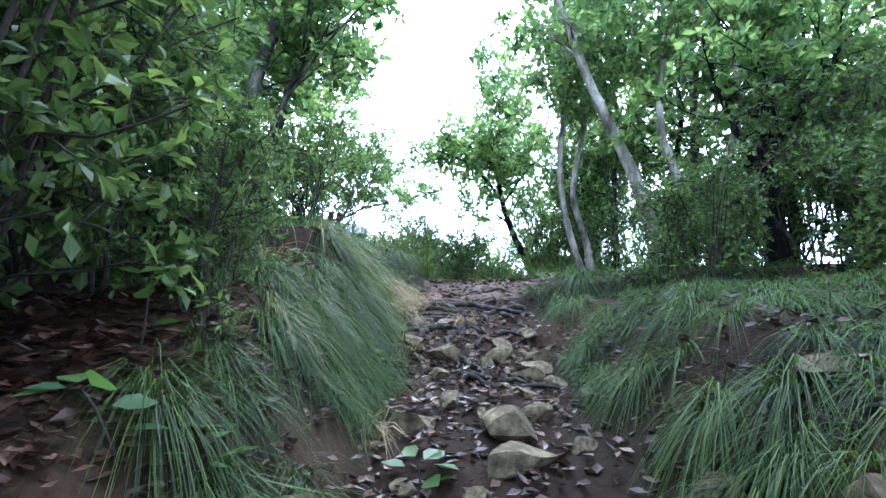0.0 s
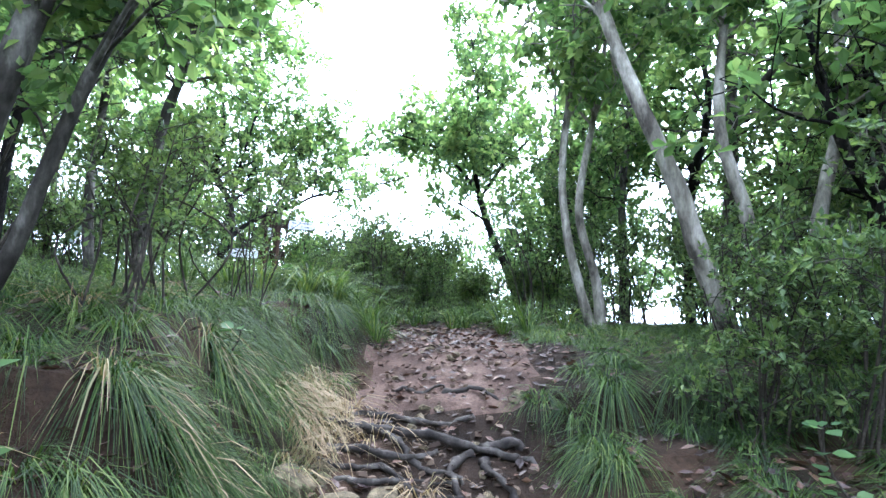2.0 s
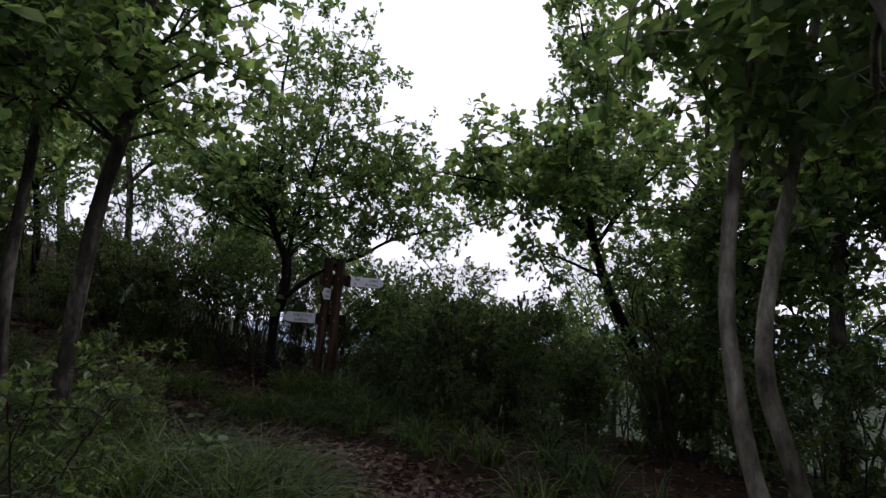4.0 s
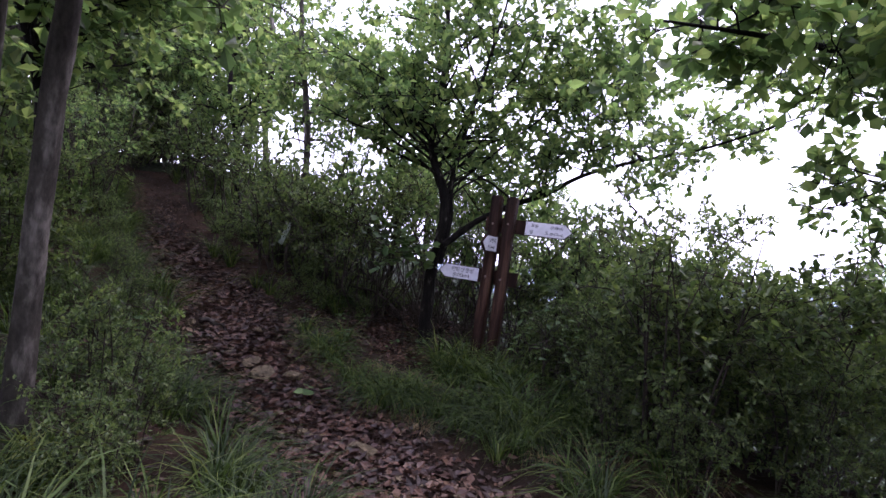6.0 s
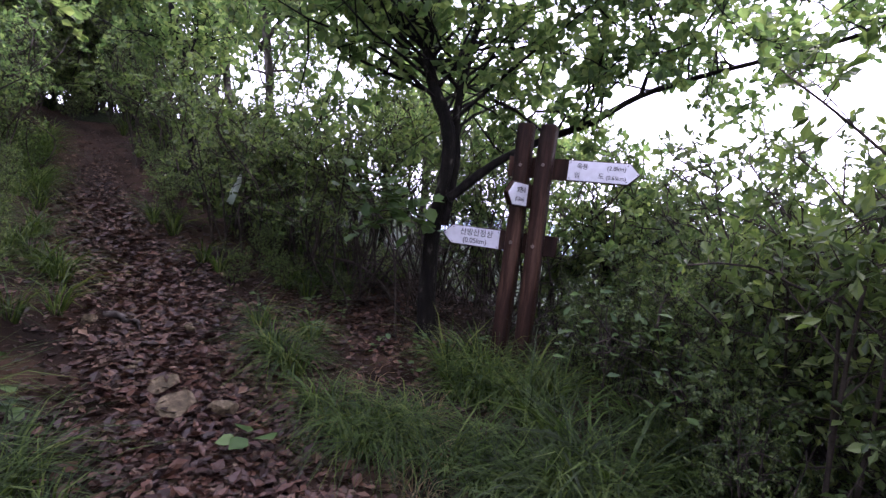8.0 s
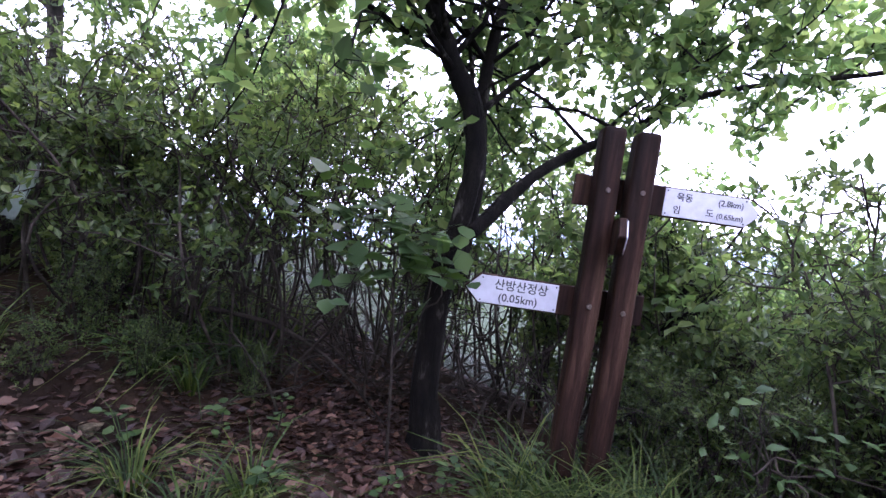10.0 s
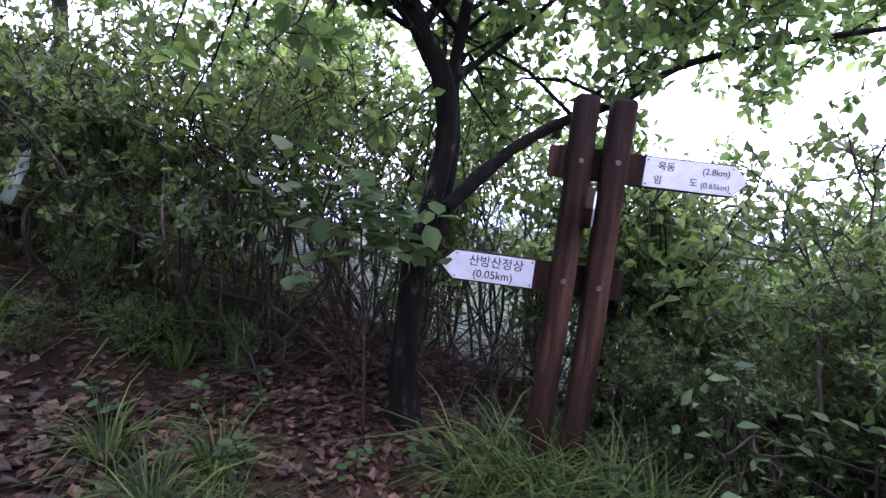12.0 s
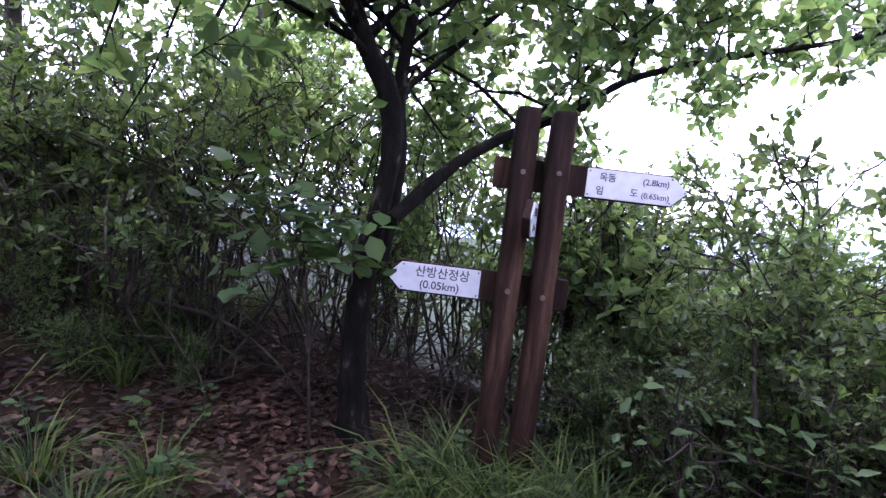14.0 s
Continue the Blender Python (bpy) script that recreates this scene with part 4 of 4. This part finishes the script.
# ---- rocks, roots, stones ----
def rock_mesh(seed, flat=0.65, cuts=7):
    """A broken boulder: a rough ball with faces sheared off, about 1 across."""
    r = np.random.RandomState(seed)
    bm = bmesh.new()
    bmesh.ops.create_icosphere(bm, subdivisions=3, radius=0.5)
    planes = [(unit(r.normal(size=3)), r.uniform(0.17, 0.36)) for _ in range(cuts)]
    for v in bm.verts:
        p = np.array(v.co)
        for n, d in planes:
            over = p @ n - d
            if over > 0:
                p = p - n * over * 0.97
        p *= 1 + 0.05 * noise.noise(Vector(p * 4 + seed)) + 0.03 * noise.noise(Vector(p * 11 + seed))
        v.co = (p[0] * 1.1, p[1] * 0.9, p[2] * flat)
    return bm_mesh("rock", bm, ROCK, False)


ROCKS = [rock_mesh(60 + k, f, c) for k, (f, c) in enumerate(((0.7, 8), (0.55, 7), (0.8, 9), (0.5, 8), (0.65, 10), (0.9, 9)))]


def rock(x, y, size, k, turn, label="weathered tan rock half sunk in the path", group="path rocks", lift=0.02, tilt=0.0):
    ob = new("rock", ROCKS[k % len(ROCKS)])
    ob.matrix_basis = Matrix.Translation((x, y, gz(x, y) + size * lift)) @ Matrix.Rotation(turn, 4, "Z") @ Matrix.Rotation(tilt, 4, "X") @ Matrix.Diagonal((size, size, size, 1))
    return tagged(ob, label, "rock", group)


for n, (x, y, size) in enumerate((
        (0.01, 1.06, 0.2), (0.42, 1.27, 0.21), (0.38, 1.06, 0.17), (0.57, 0.89, 0.2), (0.3, 0.96, 0.13), (-0.19, 1.1, 0.14), (0.66, 1.09, 0.13), (0.55, 1.16, 0.15), (-0.34, 1.61, 0.2),
        (-0.15, 1.56, 0.18), (-0.02, 0.76, 0.12), (0.5, 0.73, 0.17), (0.05, 1.62, 0.13), (-0.26, 1.82, 0.14), (0.62, 1.42, 0.13), (0.3, -0.28, 0.27), (0.33, -0.02, 0.25), (-0.09, 0.08, 0.2),
        (-0.42, -0.84, 0.17), (0.16, -0.5, 0.12), (0.48, 0.16, 0.13), (-0.12, -0.4, 0.1), (0.6, -0.2, 0.11), (0.05, 0.35, 0.14), (0.45, 0.45, 0.12), (0.2, 0.2, 0.1), (0.66, 0.6, 0.12))):
    rock(x, y, size * 1.4, n, n * 1.7, "weathered tan rock half sunk in the gully path")
for x, y, size, k in ((1.0, -0.86, 0.34, 3), (1.12, -1.05, 0.36, 1), (0.9, -0.66, 0.3, 4), (1.3, -0.7, 0.22, 0)):
    rock(x, y, size, k, 0.6 + k, "grey angular slab of rock in the bank foot", "bank slabs", -0.08, 0.3)
rng = np.random.RandomState(61)
for n in range(70):
    t = rng.uniform(0.3, 0.8) * (len(TRAIL) - 1)
    p = TRAIL[int(t)]
    rock(p[0] + rng.normal() * 0.3, p[1] + rng.normal() * 0.3, rng.uniform(0.05, 0.11), n, rng.uniform(0, 6), "small loose tan stone on the trail", "loose trail stones", 0.05)
for x, y, size in ((-3.5, 6.35, 0.3), (-3.75, 6.4, 0.24), (-3.3, 6.5, 0.2), (-4.9, 6.4, 0.16), (-5.4, 7.0, 0.15), (-4.4, 6.9, 0.14), (-2.07, 6.14, 0.24), (-2.5, 6.0, 0.12), (-4.6, 7.55, 0.15)):
    rock(x, y, size, int(size * 100), x, "flat worn stone bedded in the leaf-strewn trail", "trail stones", 0.02)


def root(points, radius, label="gnarled grey tree root across the eroded path"):
    """A bare root lying on the ground along plan points."""
    q = smooth_line([(x, y) for x, y in points], 6)
    r = np.random.RandomState(int(abs(points[0][0] * 1000 + points[0][1] * 77)))
    z = ground_z(q[:, 0], q[:, 1]) + radius * 0.75 + 0.014 * np.sin(np.linspace(0, 9, len(q)) + points[0][0] * 9)
    z[0] -= radius * 2
    z[-1] -= radius * 2
    q = q + r.normal(size=q.shape) * 0.01
    s = Soup()
    taper = np.linspace(1.0, 0.5, len(q)) * radius * (1 + 0.14 * r.normal(size=len(q)))
    tube(s, np.column_stack([q, z]), taper, 9, 0.16, r)
    return tagged(new("root", s.mesh("root", ROOT)), label, "tree root", "bare roots")


for pts, rad in (
        (((-0.42, 2.22), (-0.27, 2.18), (-0.09, 2.13), (0.11, 2.05), (0.31, 2.0), (0.56, 1.91), (0.75, 1.86)), 0.034),
        (((-0.4, 2.02), (-0.23, 1.96), (-0.11, 1.92), (0.02, 1.86), (0.17, 1.88), (0.3, 1.95)), 0.028),
        (((-0.35, 2.36), (-0.1, 2.3), (0.1, 2.2), (0.3, 2.16), (0.5, 2.2)), 0.024),
        (((0.7, 1.98), (0.56, 1.93), (0.46, 1.95), (0.34, 1.8), (0.36, 1.62)), 0.03),
        (((-0.42, 1.36), (-0.26, 1.38), (-0.09, 1.42), (0.06, 1.46), (0.2, 1.48)), 0.03),
        (((-0.09, 1.41), (-0.15, 1.29), (-0.18, 1.2)), 0.02),
        (((0.2, 1.52), (0.14, 1.43), (0.07, 1.3), (0.06, 1.16), (0.14, 1.03), (0.23, 0.86), (0.26, 0.7)), 0.027),
        (((0.2, 1.5), (0.23, 1.42), (0.27, 1.31), (0.25, 1.16), (0.23, 1.01)), 0.022),
        (((0.2, 0.72), (0.32, 0.68), (0.44, 0.66), (0.56, 0.6)), 0.02),
        (((0.1, 1.02), (0.12, 0.82), (0.13, 0.64)), 0.011),
        (((-0.1, 0.85), (0.03, 0.83), (0.14, 0.84)), 0.014),
        (((0.8, 1.2), (0.78, 1.08), (0.73, 0.9)), 0.016),
        (((0.62, 0.3), (0.6, 0.1), (0.66, -0.1)), 0.014),
        (((0.3, 2.5), (0.5, 2.42), (0.66, 2.3)), 0.02),
        (((-0.2, 1.75), (0.0, 1.7), (0.2, 1.74), (0.36, 1.7)), 0.018),
        (((0.5, 1.9), (0.52, 1.75), (0.62, 1.6), (0.68, 1.45)), 0.024),
        (((-0.3, 1.9), (-0.15, 1.8), (0.05, 1.78), (0.2, 1.65), (0.42, 1.6)), 0.02),
        (((0.0, 2.1), (0.1, 1.95), (0.22, 1.8), (0.4, 1.72)), 0.022),
        (((0.2, 1.45), (0.35, 1.4), (0.5, 1.42), (0.66, 1.36)), 0.022),
        (((0.12, 0.7), (0.3, 0.6), (0.5, 0.56), (0.7, 0.5)), 0.02),
        (((0.05, 2.6), (0.2, 2.55), (0.36, 2.56)), 0.015)):
    root(pts, rad * 0.92)
root(((-4.9, 6.5), (-4.75, 6.6), (-4.6, 6.62)), 0.03, "broken dark root stub on the trail")
root(((-2.6, 6.5), (-2.5, 6.35), (-2.3, 6.2)), 0.014, "thin bare root on the leafy trail")


def build_gravel():
    """Countless stone chips pressed into the trail."""
    r = np.random.RandomState(62)
    s = Soup()
    shapes = []
    for k in range(6):
        a = np.sort(r.uniform(0, 6.283, 6))
        ring = np.stack([np.cos(a), np.sin(a) * 0.75], -1) * r.uniform(0.75, 1.1, (6, 1)) * 0.5
        top = np.column_stack([ring * 0.8, np.full(6, 0.17) + r.normal(size=6) * 0.04])
        low = np.column_stack([ring, np.full(6, -0.12)])
        shapes.append(np.vstack([top, low]))
    quads = np.array([(i, i + 6, (i + 1) % 6 + 6, (i + 1) % 6) for i in range(6)])
    caps = np.array([(0, i, i + 1) for i in range(1, 5)])
    n = 8500
    t = r.uniform(0.22, 0.9, n) * (len(TRAIL) - 1)
    j = t.astype(int)
    p = TRAIL[j] + (TRAIL[j + 1] - TRAIL[j]) * (t - j)[:, None]
    p = p[((p[:, 1] < 1.7) & (r.uniform(size=n) < 0.55)) | (p[:, 1] > 4.2) | (r.uniform(size=n) < 0.07)]
    n = len(p)
    x, y = p[:, 0] + r.normal(size=n) * 0.34, p[:, 1] + r.normal(size=n) * 0.34
    z = ground_z(x, y)
    size, turn = 0.02 + 0.058 * r.uniform(size=n) ** 1.9, r.uniform(0, 6.283, n)
    tip = r.normal(size=(n, 2)) * 0.25
    for k in range(6):
        m = np.arange(n) % 6 == k
        c, sn = np.cos(turn[m])[:, None], np.sin(turn[m])[:, None]
        v = shapes[k][None] * size[m][:, None, None]
        vx, vy = v[..., 0] * c - v[..., 1] * sn, v[..., 0] * sn + v[..., 1] * c
        vz = v[..., 2] + vx * tip[m][:, :1] + vy * tip[m][:, 1:]
        out = np.stack([vx + x[m][:, None], vy + y[m][:, None], vz + z[m][:, None] + 0.004], -1)
        at = (np.arange(m.sum()) * 12)[:, None, None]
        base = s.n
        s.add(out, quads[None] + at)
        s.f[3].append((caps[None] + at).reshape(-1, 3) + base)
    tagged(new("gravel", s.mesh("gravel", CHIPS, False)), "reddish-tan stone chips trodden into the trail", "gravel", kind="stuff")


build_gravel()


# ---- broad-leaved plants ----
ROUND = np.array([(0, 0, 0), (-0.34, 0.3, 0.04), (-0.36, 0.62, 0.05), (0, 1.0, -0.06), (0.36, 0.62, 0.05), (0.34, 0.3, 0.04), (0, 0.5, -0.03)])
ROUND_FACES = np.array([(0, 6, 1), (1, 6, 2), (2, 6, 3), (3, 6, 4), (4, 6, 5), (5, 6, 0)])


def herb(x, y, height, leaf, count, seed, label, name="seedling"):
    r = np.random.RandomState(seed)
    base = np.array((x, y, gz(x, y)))
    stem, crown = Soup(), Soup()
    line = branch_line((0, 0, -0.02), (r.normal() * 0.25, r.normal() * 0.25, 1), height, r, 0, 0.15, 5)
    tube(stem, line, np.linspace(0.005, 0.002, 5), 5)
    for k in range(count):
        p = line[1 + k % 4] if k >= 4 else line[-1]
        d = unit(np.array((*unit(r.normal(size=2)), r.uniform(-0.1, 0.35))))
        e = p + d * leaf * r.uniform(0.2, 0.7)
        sliver(stem, p, e, 0.0018)
        leaves(crown, e[None], d[None], leaf, r, 1.0, 1.6, ROUND, ROUND_FACES)
    t = thing(name, base, label, "plant", "broad-leaved seedlings")
    part("stem", stem.mesh("stem", BARK_TWIG), t)
    part("foliage", crown.mesh("foliage", LEAF_BROAD, True), t)
    return t


for n, (x, y, h, l, c) in enumerate(((-0.42, 0.6, 0.2, 0.075, 7), (-0.3, 0.66, 0.16, 0.07, 6), (-0.7, -1.2, 0.22, 0.09, 10), (-0.62, -1.1, 0.18, 0.1, 9), (-0.85, -0.9, 0.3, 0.08, 8), (-0.05, -0.42, 0.12, 0.1, 7),
                                     (-0.95, 0.7, 0.28, 0.11, 8), (1.55, 0.95, 0.3, 0.055, 16), (1.75, 0.7, 0.26, 0.055, 14), (-0.62, 1.4, 0.2, 0.06, 12), (-0.7, 1.7, 0.22, 0.06, 12), (-2.85, 6.5, 0.14, 0.13, 5), (-2.45, 7.75, 0.2, 0.05, 18), (-3.3, 7.75, 0.16, 0.05, 14), (-3.7, 7.6, 0.18, 0.055, 16), (-4.1, 7.75, 0.2, 0.055, 16), (-4.4, 7.55, 0.2, 0.06, 14), (-3.9, 7.95, 0.22, 0.05, 18), (-3.05, 7.9, 0.2, 0.05, 18), (-2.85, 7.7, 0.16, 0.05, 16), (-4.75, 7.9, 0.24, 0.06, 16), (-2.3, 8.0, 0.28, 0.05, 22), (-2.05, 8.15, 0.3, 0.055, 22), (-2.75, 8.2, 0.3, 0.05, 26),
                                     (-4.6, 8.1, 0.2, 0.06, 14), (-4.2, 8.3, 0.16, 0.05, 14), (-4.9, 8.3, 0.22, 0.06, 14), (-2.7, 8.1, 0.3, 0.05, 26), (-2.9, 8.0, 0.22, 0.05, 24), (-3.6, 5.5, 0.25, 0.1, 10), (-4.1, 5.6, 0.3, 0.1, 12), (-1.2, 3.9, 0.3, 0.1, 12))):
    herb(x, y, h, l, c, 70 + n, "low broad-leaved green seedling among grass and litter")


def sapling(spots, foot, leaf, seed, label, per=9, mat=None, shape=ROUND, faces=ROUND_FACES, width=1.0, name="sapling"):
    """A thin stem from foot whose twigs reach the spots, each with a spray of leaves."""
    r = np.random.RandomState(seed)
    base = np.array((foot[0], foot[1], gz(*foot)))
    stem, crown = Soup(), Soup()
    spots = np.array(spots, float) - base
    mid = spots.mean(0)
    trunk = smooth_line([(0, 0, -0.05), (mid[0] * 0.2, mid[1] * 0.3, mid[2] * 0.5), (mid[0] * 0.7, mid[1] * 0.7, mid[2] * 0.95)], 5)
    tube(stem, trunk, np.linspace(0.009, 0.004, len(trunk)), 6)
    for q in spots:
        a = trunk[r.randint(len(trunk) // 2, len(trunk))]
        line = smooth_line([a, (a + q) / 2 + r.normal(size=3) * 0.04, q], 3)
        tube(stem, line, np.linspace(0.006, 0.002, len(line)), 4)
        n = per
        c = q + r.normal(size=(n, 3)) * (0.09, 0.09, 0.06)
        ways = unit(r.normal(size=(n, 3)) * (1, 1, 0.35))
        for k in range(n):
            sliver(stem, q, c[k], 0.0016)
        leaves(crown, c, ways, leaf, r, width, 1.4, shape, faces)
    t = thing(name, base, label, "sapling")
    part("stem", stem.mesh("stem", BARK_TWIG), t)
    part("foliage", crown.mesh("foliage", mat or LEAF_BROAD, True), t)


sapling([(-3.64, 7.8, 3.83), (-3.46, 7.89, 3.75), (-3.2, 7.98, 3.71), (-3.2, 7.97, 3.6), (-3.52, 7.83, 3.46), (-3.29, 7.94, 3.63), (-3.14, 7.98, 3.52), (-3.38, 7.9, 3.82), (-3.58, 7.84, 3.64)],
        (-3.35, 8.05), 0.12, 91, "slender sapling with big rounded pale-green leaves before the oak", 14)
for n, (x, y) in enumerate(((-1.66, 8.1), (-1.2, 8.02), (-1.0, 7.75))):
    r = np.random.RandomState(95 + n)
    sapling([(x + r.normal() * 0.2, y + r.normal() * 0.2, gz(x, y) + r.uniform(0.4, 0.9)) for _ in range(12)], (x, y), 0.075, 96 + n,
            "leafy sapling with fingered green leaves by the post", 7, LEAF_BROAD, LEAF_SHAPE, LEAF_FACES, 0.85)


# ---- pale rag tied in the shrub by the trail ----
def build_rag():
    place = (-5.35, 7.85, 3.72)
    bm = bmesh.new()
    r = np.random.RandomState(97)
    rows = []
    for i in range(9):
        t = i / 8
        half = 0.05 + 0.03 * math.sin(t * 5)
        rows.append([bm.verts.new((-0.13 + 0.26 * t + 0.02 * math.sin(k * 2 + i), (k - 2) * half * 0.4 + 0.015 * r.normal(), -0.2 + 0.42 * t + 0.02 * math.cos(k + i * 0.9))) for k in range(5)])
    for a, b in zip(rows[:-1], rows[1:]):
        for k in range(4):
            bm.faces.new((a[k], a[k + 1], b[k + 1], b[k]))
    bmesh.ops.solidify(bm, geom=bm.faces[:], thickness=0.006)
    ob = new("rag", bm_mesh("rag", bm, CLOTH, True))
    ob.location, ob.scale = place, (0.7, 0.7, 0.7)
    return tagged(ob, "pale greenish rag caught on a dark shrub", "rag")


build_rag()


# ---- leaf litter ----
def build_litter():
    rng = np.random.RandomState(51)
    s = Soup()

    def strew(x, y, size):
        z = ground_z(x, y) + rng.uniform(0.004, 0.022, len(x))
        a = rng.uniform(0, 6.283, len(x))
        leaves(s, np.stack([x, y, z], -1), np.stack([np.cos(a), np.sin(a), rng.normal(size=len(x)) * 0.22], -1), size, rng, 1.15, 1.6, DEAD_SHAPE, DEAD_FACES)
    i = rng.uniform(0.22, 0.93, 9000) * (len(TRAIL) - 1)
    j = i.astype(int)
    p = TRAIL[j] + (TRAIL[j + 1] - TRAIL[j]) * (i - j)[:, None]
    few = (p[:, 1] > 3.3) | (p[:, 1] < 0.3) | (rng.uniform(size=9000) < 0.1)
    p = p[few]
    strew(p[:, 0] + rng.normal(size=len(p)) * 0.45, p[:, 1] + rng.normal(size=len(p)) * 0.45, 0.055)
    strew(rng.uniform(-6.5, 3.2, 11000), rng.uniform(-2.5, 9.4, 11000), 0.065)
    i = rng.uniform(0.55, 0.86, 6000) * (len(TRAIL) - 1)
    j = i.astype(int)
    p = TRAIL[j] + (TRAIL[j + 1] - TRAIL[j]) * (i - j)[:, None]
    strew(p[:, 0] + rng.normal(size=6000) * 0.36, p[:, 1] + rng.normal(size=6000) * 0.36, 0.085)
    strew(rng.normal(size=1500) * 0.3 - 0.95, rng.normal(size=1500) * 0.4 - 1.0, 0.06)
    strew(rng.normal(size=2600) * 0.55 - 3.7, rng.normal(size=2600) * 0.45 + 8.2, 0.06)
    strew(rng.uniform(-1.6, 2.4, 3000), rng.uniform(-2.0, 1.5, 3000), 0.06)
    tagged(new("leaf_litter", s.mesh("leaf_litter", LITTER, False)), "brown curled dead oak leaves strewn over the ground", "leaf litter", kind="stuff")


build_litter()
